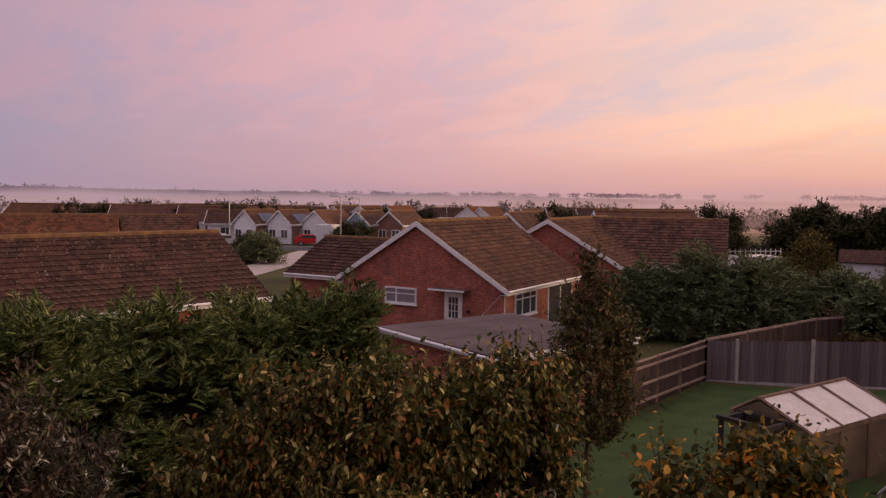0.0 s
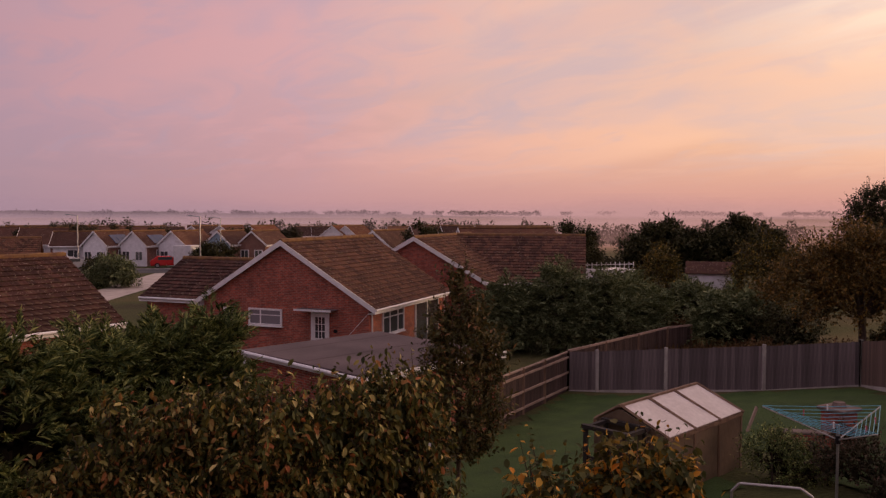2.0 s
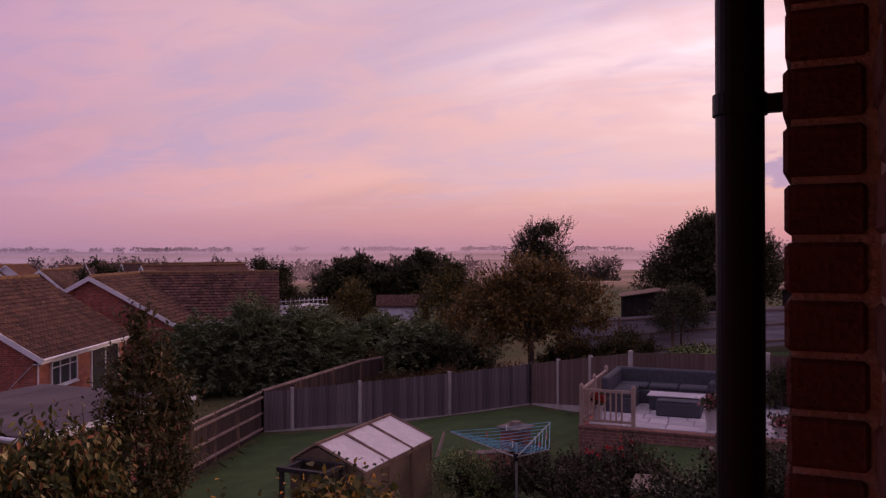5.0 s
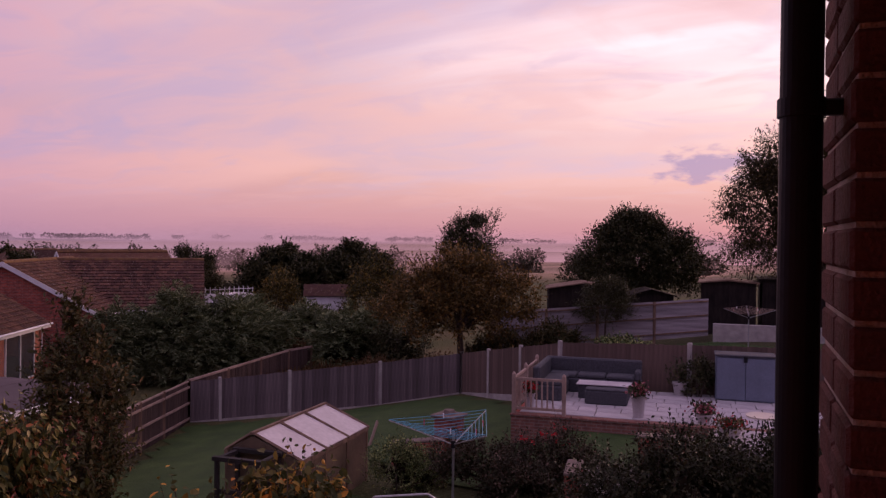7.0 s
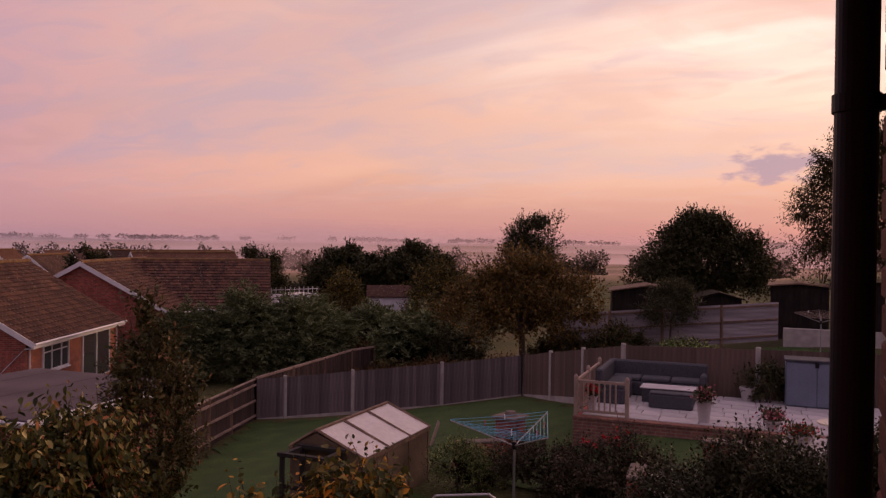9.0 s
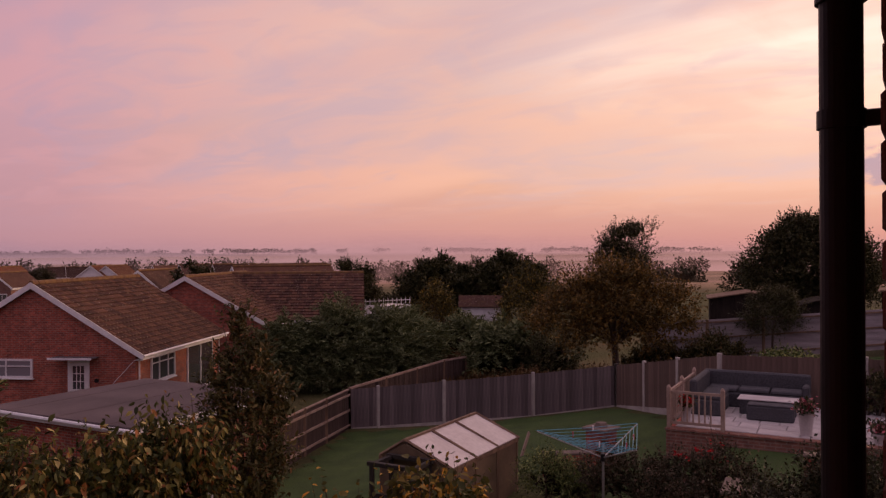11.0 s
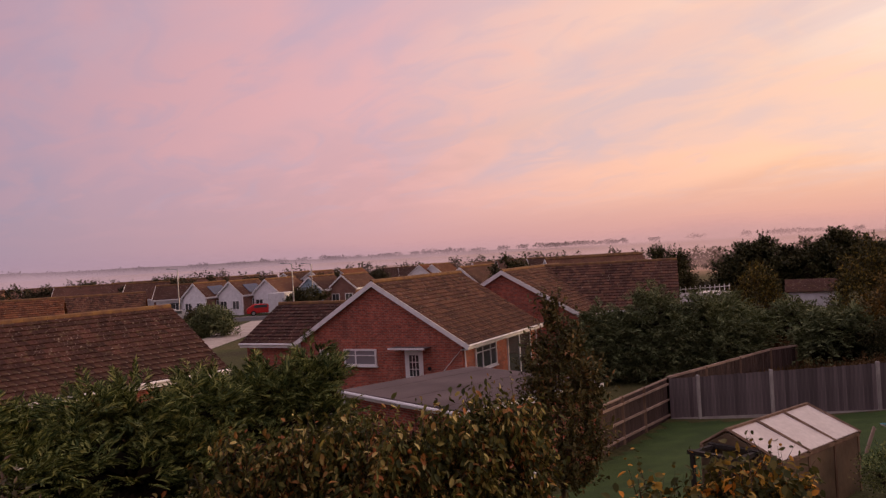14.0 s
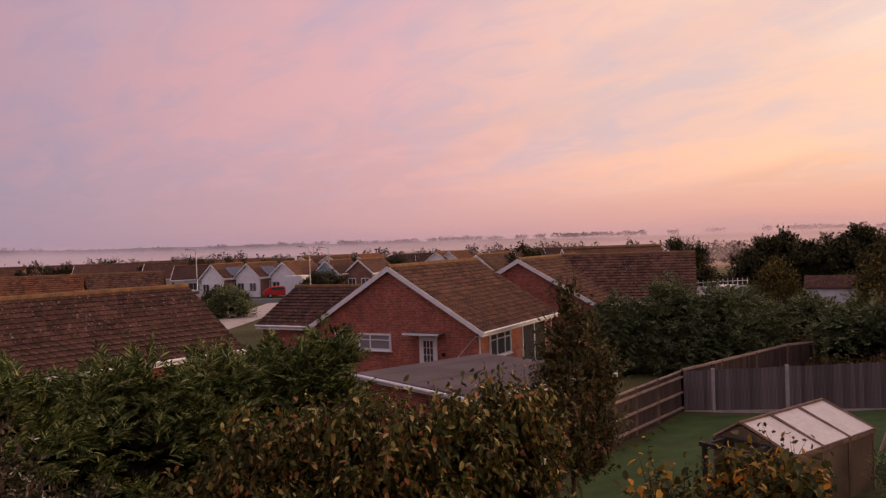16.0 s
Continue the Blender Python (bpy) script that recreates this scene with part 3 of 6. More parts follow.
M["silver"] = leafy("grey_green_leaf", [(0, (0.022, 0.024, 0.014)), (0.6, (0.058, 0.056, 0.036)), (0.82, (0.11, 0.07, 0.055)), (1, (0.19, 0.18, 0.14))], 0.55, 0.15)
M["dark_leaf"] = leafy("dark_green_leaf", [(0, (0.022, 0.026, 0.012)), (0.6, (0.054, 0.058, 0.024)), (1, (0.115, 0.10, 0.045))], 0.5, 0.2)
M["dark_bronze"] = leafy("dark_bronze_leaf", [(0, (0.028, 0.030, 0.012)), (0.6, (0.070, 0.072, 0.026)), (0.9, (0.13, 0.105, 0.038)), (1, (0.19, 0.10, 0.05))], 0.5, 0.2)
M["brown_leaf"] = leafy("bronze_leaf", [(0, (0.055, 0.046, 0.017)), (0.6, (0.145, 0.10, 0.032)), (1, (0.29, 0.165, 0.045))], 0.55, 0.3)
M["gold_leaf"] = leafy("golden_conifer_leaf", [(0, (0.032, 0.036, 0.014)), (0.55, (0.075, 0.07, 0.022)), (0.8, (0.16, 0.12, 0.03)), (1, (0.30, 0.21, 0.04))], 0.55, 0.25)
M["silver_tip"] = leafy("silvery_tip_leaf", [(0, (0.24, 0.25, 0.20)), (1, (0.55, 0.55, 0.50))], 0.6, 0.15)
M["red_leaf"] = leafy("crimson_and_green_leaf", [(0, (0.05, 0.06, 0.02)), (0.45, (0.11, 0.12, 0.04)), (0.6, (0.24, 0.05, 0.04)), (1, (0.38, 0.09, 0.07))], 0.55, 0.2)
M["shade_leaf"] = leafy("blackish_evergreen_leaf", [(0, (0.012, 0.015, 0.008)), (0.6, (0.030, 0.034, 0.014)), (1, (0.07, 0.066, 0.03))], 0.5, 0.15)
M["olive_bronze"] = leafy("olive_bronze_leaf", [(0, (0.035, 0.036, 0.014)), (0.6, (0.095, 0.09, 0.034)), (0.9, (0.17, 0.13, 0.048)), (1, (0.26, 0.13, 0.06))], 0.5, 0.25)
M["rose_leaf"] = leafy("dusky_rose_leaf", [(0, (0.02, 0.022, 0.012)), (0.6, (0.05, 0.045, 0.024)), (0.85, (0.10, 0.075, 0.05)), (1, (0.19, 0.115, 0.09))], 0.6, 0.15)
M["grass"] = leafy("grass_blade", [(0, (0.03, 0.055, 0.012)), (0.6, (0.055, 0.10, 0.02)), (1, (0.09, 0.13, 0.035))], 0.6, 0.3)
M["dry_grass"] = leafy("dry_grass_blade", [(0, (0.06, 0.04, 0.02)), (0.6, (0.13, 0.08, 0.035)), (1, (0.2, 0.12, 0.06))], 0.7, 0.3)
M["far_leaf"] = leafy("far_hedge_leaf", [(0, (0.045, 0.048, 0.03)), (1, (0.10, 0.085, 0.052))], 0.8, 0.1)


# ---- bungalows ----
def tiles(parent, corner, along, upward, width, height, mat, gauge=0.3, wide=0.3, single=0, seed=3, clip=None):
    """Courses of roof tiles on a slope: along the eaves from a corner and up the slope. The first ones singly, the rest as one part."""
    rng = random.Random(seed)
    along, upward, corner = Vector(along), Vector(upward), Vector(corner)
    out = along.cross(upward).normalized()
    if out.z < 0:
        out = -out

    def wedge(o, w, lift):
        # a roll along one edge, then a flat pan: lower edge, upper edge and foot
        cut = ((0.0, 0.004), (0.12, 0.012), (0.30, 0.012), (0.42, 0.0), (1.0, 0.0))
        lo = [o + along * (w * s) + out * (0.05 + lift * (1 - 0.4 * s) + h) for s, h in cut]
        hi = [o + along * (w * s) + upward * gauge * 1.08 + out * (0.012 + h) for s, h in cut]
        ft = [o, o + along * w]
        n = len(cut)
        return lo + hi + ft, [(i, i + 1, n + i + 1, n + i) for i in range(n - 1)] + [(2 * n, 2 * n + 1, 4, 3, 2, 1, 0), (2 * n, 0, n), (2 * n + 1, 2 * n - 1, n - 1)]

    rows, cols = int(height / gauge), int(width / wide)
    vs, fs, count = [], [], 0
    shared = None
    if single:
        sv, sf = wedge(Vector((0, 0, 0)), wide * 0.97, 0.0)
        shared = bpy.data.meshes.new("tile")
        shared.from_pydata([tuple(p) for p in sv], [], sf)
        shared.materials.append(mat)
    for r in range(rows):
        for c in range(-1, cols + 1):
            x0 = c * wide + (r % 2) * wide / 2
            x1 = x0 + wide * 0.97
            if x1 < wide * 0.3 or x0 > width - wide * 0.3:
                continue
            x0, x1 = max(0, x0), min(width, x1)
            y = r * gauge
            if clip and not clip((x0 + x1) / 2, y):
                continue
            o = corner + along * x0 + upward * y
            if single and count < single and x1 - x0 > wide * 0.9:
                t = new("tile", shared)
                t.parent = parent
                t.location = o + out * rng.uniform(0, 0.008)
                count += 1
                continue
            pv, pf = wedge(o, x1 - x0, rng.uniform(0, 0.01))
            k = len(vs)
            vs += [tuple(p) for p in pv]
            fs += [tuple(i + k for i in q) for q in pf]
    ob = finish("roof_covering", vs, fs, mat, parent)
    ob["kind"] = "stuff"
    return ob


def ridge_caps(parent, a, b, mat, r=0.12):
    a, b = Vector(a), Vector(b)
    n = max(2, int((b - a).length / 0.4))
    bm = bmesh.new()
    for i in range(n):
        p, q = a.lerp(b, i / n), a.lerp(b, (i + 0.97) / n)
        rod(bm, p, q, r, r * 0.95, 7)
    return part("ridge_tiles", bm, M["ridge_moss"], parent, "mossy orange-brown ridge tiles")


def window(parent, m, w, h, bars=(), sill=True, pane="glass", name="window"):
    """A framed window in a wall that faces -y in its own frame; bars: lines across, as ('v' or 'h', place from 0 to 1)."""
    f = new(name)
    f.parent, f.matrix_basis = parent, m
    t = 0.08
    bm = bmesh.new()
    box(bm, 0, -0.05, 0, t, 0.06, h), box(bm, w - t, -0.05, 0, w, 0.06, h)
    box(bm, t, -0.05, 0, w - t, 0.06, t), box(bm, t, -0.05, h - t, w - t, 0.06, h)
    for kind, k in bars:
        if kind == "v":
            box(bm, w * k - 0.025, -0.045, t, w * k + 0.025, 0.055, h - t)
        else:
            box(bm, t, -0.04, h * k - 0.02, w - t, 0.05, h * k + 0.02)
    part("frame", bm, M["white"], f)
    part("pane", a_box(t, -0.005, t, w - t, 0.01, h - t), M[pane], f)
    if sill:
        part("sill", a_box(-0.05, -0.11, -0.06, w + 0.05, 0.03, -0.003, 0.01), M["white"], f)
    return f


def bungalow(name, label, m, span, length, eave, ridge, walls="brick", side="brick", roof="tile", single=0, tiled_faces=("right", "left"), group="", base=0.0, gable="brick", over=0.35, barge=True):
    """A gabled bungalow. Its near gable faces -y, its right eaves lie along x = 0, the left ones along x = -span."""
    root = thing(name, label, "house", m, group)
    hx = span / 2
    pitch = math.atan2(ridge - eave, hx)
    wr, wl = -over, -span + over
    wz = eave + over * math.tan(pitch) - 0.12
    part("wall", prism([(wl, base - 0.3), (wr, base - 0.3), (wr, wz), (-hx, ridge - 0.18), (wl, wz)], 0.18, 0.45), M[gable], root)
    part("wall", prism([(wl, base - 0.3), (wr, base - 0.3), (wr, wz), (-hx, ridge - 0.18), (wl, wz)], length - 0.45, length - 0.18), M[walls], root)
    part("wall", a_box(wr - 0.27, 0.452, base - 0.3, wr, length - 0.452, wz), M[side], root)
    part("wall", a_box(wl, 0.452, base - 0.3, wl + 0.27, length - 0.452, wz), M[walls], root)
    th = 0.10
    slope = math.hypot(hx, ridge - eave)
    for sgn, key in ((1, "right"), (-1, "left")):
        x_e = 0 if sgn > 0 else -span
        deck = part("roof", prism([(x_e, eave - th), (x_e, eave), (-hx, ridge), (-hx, ridge - th)], 0, length), M[roof], root)
        if key in tiled_faces:
            up = Vector((-hx - x_e, 0, ridge - eave)).normalized()
            tiles(deck, (x_e, 0, eave), (0, 1, 0), up, length, slope, M[roof], single=max(0, single * sgn), seed=int(span * 10))
        # white barge board on the near verge, fascia and gutter along the eaves
        if barge:
            part("barge_board", prism([(x_e + sgn * 0.06, eave - 0.2), (x_e + sgn * 0.06, eave + 0.04), (-hx, ridge + 0.05), (-hx, ridge - 0.2)], -0.04, -0.005), M["white"], root, "white painted barge board")
        part("fascia", a_box(x_e + sgn * 0.01, 0.0, eave - 0.2, x_e + sgn * 0.035, length, eave - 0.02), M["white"], root)
        part("gutter", a_rod((x_e + sgn * 0.09, -0.02, eave - 0.03), (x_e + sgn * 0.09, length, eave - 0.03), 0.055, n=10), M["white"], root, "white plastic gutter")
        part("soffit", a_box(min(x_e, x_e - sgn * over), 0.02, eave - 0.21, max(x_e, x_e - sgn * over), length, eave - 0.19), M["white"], root)
    ridge_caps(root, (-hx, 0, ridge + 0.01), (-hx, length, ridge + 0.01), M[roof])
    return root


def wing(root, x0, x1, y_e, y_r, eave, ridge, roof, walls, base=0.0, tiles_on=True, end=1):
    """A wing at right angles: ridge along x from x0 to x1, its front slope rising from y_e to y_r."""
    y_b = 2 * y_r - y_e
    pitch = math.atan2(ridge - eave, y_r - y_e)
    o = 0.3
    wz = eave + o * math.tan(pitch) - 0.1
    outline = [(y_e + o, base - 0.3), (y_b - o, base - 0.3), (y_b - o, wz), (y_r, ridge - 0.16), (y_e + o, wz)]
    bm = prism(outline, x0 + 0.2, x1 - 0.2)
    bmesh.ops.transform(bm, matrix=Matrix(((0, 1, 0, 0), (1, 0, 0, 0), (0, 0, 1, 0), (0, 0, 0, 1))), verts=bm.verts)
    part("wall", bm, M[walls], root)
    for a, b in ((y_e, y_r), (y_b, y_r)):
        bm = prism([(a, eave - 0.1), (a, eave), (b, ridge), (b, ridge - 0.1)], x0, x1)
        bmesh.ops.transform(bm, matrix=Matrix(((0, 1, 0, 0), (1, 0, 0, 0), (0, 0, 1, 0), (0, 0, 0, 1))), verts=bm.verts)
        deck = part("roof", bm, M[roof], root)
        if tiles_on and a == y_e:
            up = Vector((0, b - a, ridge - eave)).normalized()
            tiles(deck, (x0, a, eave), (1, 0, 0), up, x1 - x0, math.hypot(b - a, ridge - eave), M[roof], seed=int(ridge * 7))
    part("gutter", a_rod((x0, y_e - 0.06, eave - 0.03), (x1, y_e - 0.06, eave - 0.03), 0.055), M["white"], root, "white plastic gutter")
    part("fascia", a_box(x0, y_e - 0.025, eave - 0.2, x1, y_e - 0.003, eave - 0.02), M["white"], root)
    ridge_caps(root, (x0, y_r, ridge + 0.01), (x1, y_r, ridge + 0.01), M[roof])


ROT = -31.26
house_a = bungalow("bungalow", "red-brick gabled bungalow with mossy brown tiled roof and white trim", pose(2.87, 34.6, 0, 0, 0, ROT),
                   9.46, 9.2, 2.48, 5.38, side="brick_orange_sunlit", single=300)
wing(house_a, -13.1, -6.6, 0.3, 3.6, 2.5, 4.25, "tile_dark", "brick")
# gable windows and door
window(house_a, pose(-6.56, 0.15, 1.50), 1.80, 0.78, (("v", 0.36), ("h", 0.62)), pane="curtain_glass")
window(house_a, pose(-7.95, 0.15, 0.3), 0.5, 1.95, (("h", 0.35), ("h", 0.62)), sill=False)


def glazed_door(root, m):
    d = new("door")
    d.parent, d.matrix_basis = root, m
    bm = bmesh.new()
    box(bm, 0, -0.05, 0, 0.1, 0.05, 2.1), box(bm, 0.8, -0.05, 0, 0.9, 0.05, 2.1), box(bm, 0.1, -0.05, 2.0, 0.8, 0.05, 2.1)
    part("frame", bm, M["white"], d)
    bm = bmesh.new()
    box(bm, 0.103, -0.03, 0.02, 0.797, 0.02, 0.95), box(bm, 0.103, -0.03, 0.952, 0.2, 0.02, 1.997), box(bm, 0.70, -0.03, 0.952, 0.797, 0.02, 1.997), box(bm, 0.2, -0.03, 1.9, 0.7, 0.02, 1.997)
    for k in (1, 2):
        box(bm, 0.2 + k / 6 - 0.012, -0.028, 0.95, 0.2 + k / 6 + 0.012, 0.015, 1.9)
    for k in (1, 2):
        box(bm, 0.2, -0.027, 0.95 + k * 0.317 - 0.012, 0.7, 0.014, 0.95 + k * 0.317 + 0.012)
    part("leaf", bm, M["white"], d)
    part("pane", a_box(0.2, -0.008, 0.95, 0.7, 0.002, 1.9), M["glass"], d)
    part("handle", a_box(0.72, -0.07, 0.98, 0.75, -0.031, 1.1, 0.005), M["white"], d)


glazed_door(house_a, pose(-3.22, 0.15, 0.12))
canopy = part("canopy", prism([(-3.75, 2.36), (-1.9, 2.36), (-1.9, 2.40), (-3.75, 2.40)], -0.45, 0.17), M["felt"], house_a, "small flat door canopy")
part("edge", a_box(-3.76, -0.48, 2.33, -1.89, -0.452, 2.42), M["white"], canopy)
part("vent", a_rod((-2.0, 0.12, 1.42), (-2.0, 0.18, 1.42), 0.09, 0.09, 12), M["black"], house_a)
part("cable", a_rod((-0.45, 0.155, 2.2), (-1.6, 0.155, 1.0), 0.012, n=5), M["white"], house_a)
SIDE = lambda y, z: pose(-0.33, y, z, 0, 0, 90)
window(house_a, SIDE(1.45, 1.12), 2.3, 1.12, (("v", 0.33), ("v", 0.70), ("h", 0.72)))
slide = new("patio_door")
slide.parent, slide.matrix_basis = house_a, SIDE(5.1, 0.1)
bm = bmesh.new()
box(bm, 0, -0.05, 0, 0.07, 0.05, 2.15), box(bm, 2.93, -0.05, 0, 3.0, 0.05, 2.15), box(bm, 1.46, -0.05, 0.07, 1.54, 0.05, 2.08)
box(bm, 0.07, -0.05, 2.08, 2.93, 0.05, 2.15), box(bm, 0.07, -0.05, 0, 2.93, 0.05, 0.07)
part("frame", bm, M["white"], slide)
part("pane", a_box(0.07, -0.01, 0.07, 1.46, 0.01, 2.08), M["glass"], slide)
part("pane", a_box(1.54, -0.02, 0.07, 2.93, 0.0, 2.08), M["glass"], slide)
part("downpipe", a_rod((-0.28, 0.35, 0), (-0.28, 0.35, 2.3), 0.035), M["white"], house_a)
part("downpipe", a_rod((-0.28, 8.9, 0), (-0.28, 8.9, 2.3), 0.035), M["white"], house_a)
house_b = bungalow("bungalow", "red-brick gabled bungalow with brown tiled roof and white barge boards", pose(10.1, 43.05, 0, 0, 0, ROT),
                   9.6, 9.6, 2.6, 5.28, roof="tile")
house_d = thing("bungalow", "brick bungalow with a plain brown tiled roof, end-on to the gardens", "house",
                pose(10.1, 43.05, 0, 0, 0, ROT) @ pose(3.3, 8.6, 0, 0, 0, 12))
wing(house_d, -8.4, 0.0, -4.4, 0.0, 2.6, 5.25, "tile", "brick")

house_c = bungalow("bungalow", "low bungalow with a broad dark tiled roof spotted with lichen", pose(-11.97, 35.73, 0, 0, 0, 135.4),
                   7.8, 15.0, 2.72, 5.02, roof="tile_dark", single=-300, barge=False)


# ---- flat-roofed garage ----
def garage():
    g = thing("garage", "brick garage with a flat grey felt roof and white fascia", "garage", pose(1.52, 20.37, 0, 0, 0, 36.1))
    w, d, z = 5.5, 5.9, 2.5
    part("wall", a_box(0.2, 0.2, -0.3, w - 0.2, d - 0.2, z - 0.2), M["brick"], g)
    bm = a_box(0, 0, z - 0.17, w, d, z - 0.03)
    part("roof", bm, M["felt"], g, "grey mineral felt roof")
    for i in range(6):
        part("felt_strip", a_box(0.02, 0.02 + i * 0.98, z - 0.028, w - 0.02, 0.985 + i * 0.98, z - 0.02 + 0.004 * (i % 2)), M["felt"], g)
    part("fascia", a_box(-0.02, -0.03, z - 0.2, w, -0.003, z), M["white"], g)
    part("fascia", a_box(-0.03, -0.03, z - 0.2, -0.003, d, z - 0.06), M["white"], g)
    part("gutter", a_rod((-0.08, -0.05, z - 0.1), (-0.08, d, z - 0.06), 0.055), M["white"], g, "white plastic gutter")
    part("downpipe", a_rod((-0.08, d - 0.3, z - 0.1), (-0.08, d - 0.3, 0), 0.035), M["white"], g)


garage()


# ---- fences ----
def fence(name, label, posts, mat="fence", width=0.125, posts_mat="concrete", rails=False, post_w=0.11, cap=0.06, gravel=True, top_rail=None, group="garden fences", face=1):
    """Close-boarded fence through posts given as x, y, foot, top."""
    x0, y0 = posts[0][:2]
    root = thing(name, label, "fence", pose(x0, y0, 0), group)
    board = bpy.data.meshes.new("board")
    bm = prism([(0, 0), (width * 1.08, 0), (width * 1.08, 1), (0, 1)], -0.011, 0.004)
    for v in bm.verts:
        if v.co.x > width and v.co.y < 0:
            v.co.y = 0.0
    bm.to_mesh(board)
    bm.free()
    board.materials.append(M[mat])
    rng = random.Random(len(posts) * 7 + int(x0 * 10))
    for i, (x, y, f, t) in enumerate(posts):
        h = post_w / 2
        bm = a_box(x - x0 - h, y - y0 - h, f - 0.2, x - x0 + h, y - y0 + h, t + cap, 0.012)
        part("post", bm, M[posts_mat], root)
        if i == len(posts) - 1:
            break
        xb, yb, fb, tb = posts[i + 1]
        dx, dy = xb - x, yb - y
        ln = math.hypot(dx, dy)
        ang = math.atan2(dy, dx)
        n = max(1, int((ln - post_w) / width))
        for k in range(n):
            s = (post_w / 2 + k * (ln - post_w) / n) / ln
            lo, hi = f + (fb - f) * s + (0.16 if gravel else 0.03), t + (tb - t) * s
            b = new("board", board)
            b.parent = root
            b.location = (x - x0 + dx * s, y - y0 + dy * s, lo)
            b.rotation_euler = (rng.uniform(-0.006, 0.006), 0, ang)
            b.scale = ((ln - post_w) / n / width, 1, hi - lo + rng.uniform(-0.012, 0.012))

        def bar(nm, za, zb, hgt, off, thick, mt):
            bm2 = bmesh.new()
            c = [Vector((x - x0, y - y0, 0)), Vector((xb - x0, yb - y0, 0))]
            out = Vector((math.sin(ang), -math.cos(ang), 0))
            vs = []
            for q, zz in ((c[0], za), (c[1], zb)):
                for o in (off, off + thick):
                    for zz2 in (zz, zz + hgt):
                        vs.append(bm2.verts.new(q + out * o + Vector((0, 0, zz2))))
            for q in ((0, 1, 3, 2), (4, 6, 7, 5), (0, 4, 5, 1), (2, 3, 7, 6), (1, 5, 7, 3), (0, 2, 6, 4)):
                bm2.faces.new([vs[j] for j in q])
            part(nm, bm2, mt, root)
        if gravel:
            bar("gravel_board", f - 0.05, fb - 0.05, 0.205, -0.02, 0.04, M["concrete"])
        if rails:
            for k in (0.15, 0.5, 0.86):
                bar("rail", f + (t - f) * k, fb + (tb - fb) * k, 0.075, 0.014 if face > 0 else -0.06, 0.045, M["rail"])
        if top_rail:
            bar("capping", t - 0.01, tb - 0.01, top_rail, -0.03, 0.06, M["rail"])
    return root


def along(a, b, s):
    return tuple(a[i] + (b[i] - a[i]) * s for i in range(4))


F0, P2, P3 = (9.65, 28.8, -0.12, 1.47), (15.6, 25.43, 0.42, 2.1), (18.08, 23.76, 0.87, 2.46)
P4, P5, P6 = (16.35, 16.9, 2.0, 3.72), (18.5, 14.05, 2.2, 3.82), (20.6, 11.3, 2.2, 3.86)
fence("garden_fence", "weathered grey close-boarded fence with concrete posts and gravel boards",
      [F0, along(F0, P2, 0.16), along(F0, P2, 0.52), P2, P3])
fence("garden_fence", "brown close-boarded fence stepping uphill behind the patio",
      [P3, along(P3, P4, 0.33), along(P3, P4, 0.66), P4, P5, P6, (23.2, 7.9, 2.2, 3.9)], mat="fence_brown")
fence("garden_fence", "brown timber fence showing its rails, pale along the top",
      [F0, along(F0, (5.9, 23.9, 0.12, 1.62), 0.4), along(F0, (5.9, 23.9, 0.12, 1.62), 0.72), (5.9, 23.9, 0.12, 1.62)], mat="fence_dark", posts_mat="oldwood", rails=True, gravel=False, top_rail=0.05, face=-1)
fence("garden_fence", "timber fence with a pale capping running away between gardens",
      [F0, along(F0, (16.6, 35.2, -0.1, 1.30), 0.33), along(F0, (16.6, 35.2, -0.1, 1.30), 0.66), (16.6, 35.2, -0.1, 1.30), (18.3, 36.2, -0.1, 1.25)], mat="fence_dark", posts_mat="oldwood", gravel=False, top_rail=0.09)


def lap_fence(posts):
    """Panels of wavy horizontal boards between posts."""
    x0, y0 = posts[0][:2]
    root = thing("panel_fence", "silvered panel fence of horizontal lapped boards on leaning posts", "fence", pose(x0, y0, 0), "garden fences")
    for i in range(len(posts) - 1):
        (x, y, f, t), (xb, yb, fb, tb) = posts[i], posts[i + 1]
        part("post", a_box(x - x0 - 0.05, y - y0 - 0.05, f - 0.2, x - x0 + 0.05, y - y0 + 0.05, t + 0.08), M["oldwood"], root)
        n = 9
        for k in range(n):
            za, zb = f + 0.05 + (t - f) * k / n, fb + 0.05 + (tb - fb) * k / n
            h = (t - f) / n * 1.12
            vs = [(x - x0, y - y0, za), (xb - x0, yb - y0, zb), (xb - x0 + 0.02, yb - y0 + 0.015, zb + h), (x - x0 + 0.02, y - y0 + 0.015, za + h)]
            vs += [(a + 0.018, b + 0.013, c) for a, b, c in vs]
            finish("board", vs, [(0, 1, 2, 3), (7, 6, 5, 4), (0, 4, 5, 1), (3, 2, 6, 7), (0, 3, 7, 4), (1, 5, 6, 2)], M["silvered"], root)
        for k in (0.12, 0.55, 0.93):
            za, zb = f + 0.05 + (t - f) * k, fb + 0.05 + (tb - fb) * k
            vs = [(x - x0 - 0.035, y - y0 - 0.03, za), (xb - x0 - 0.035, yb - y0 - 0.03, zb), (xb - x0 - 0.035, yb - y0 - 0.03, zb + 0.07), (x - x0 - 0.035, y - y0 - 0.03, za + 0.07)]
            vs += [(a + 0.034, b + 0.029, c) for a, b, c in vs]
            finish("rail", vs, [(0, 1, 2, 3), (7, 6, 5, 4), (0, 4, 5, 1), (3, 2, 6, 7), (0, 3, 7, 4), (1, 5, 6, 2)], M["oldwood"], root)


Q0, Q1 = (25.6, 31.0, 1.0, 3.0), (32.5, 23.4, 2.2, 3.92)
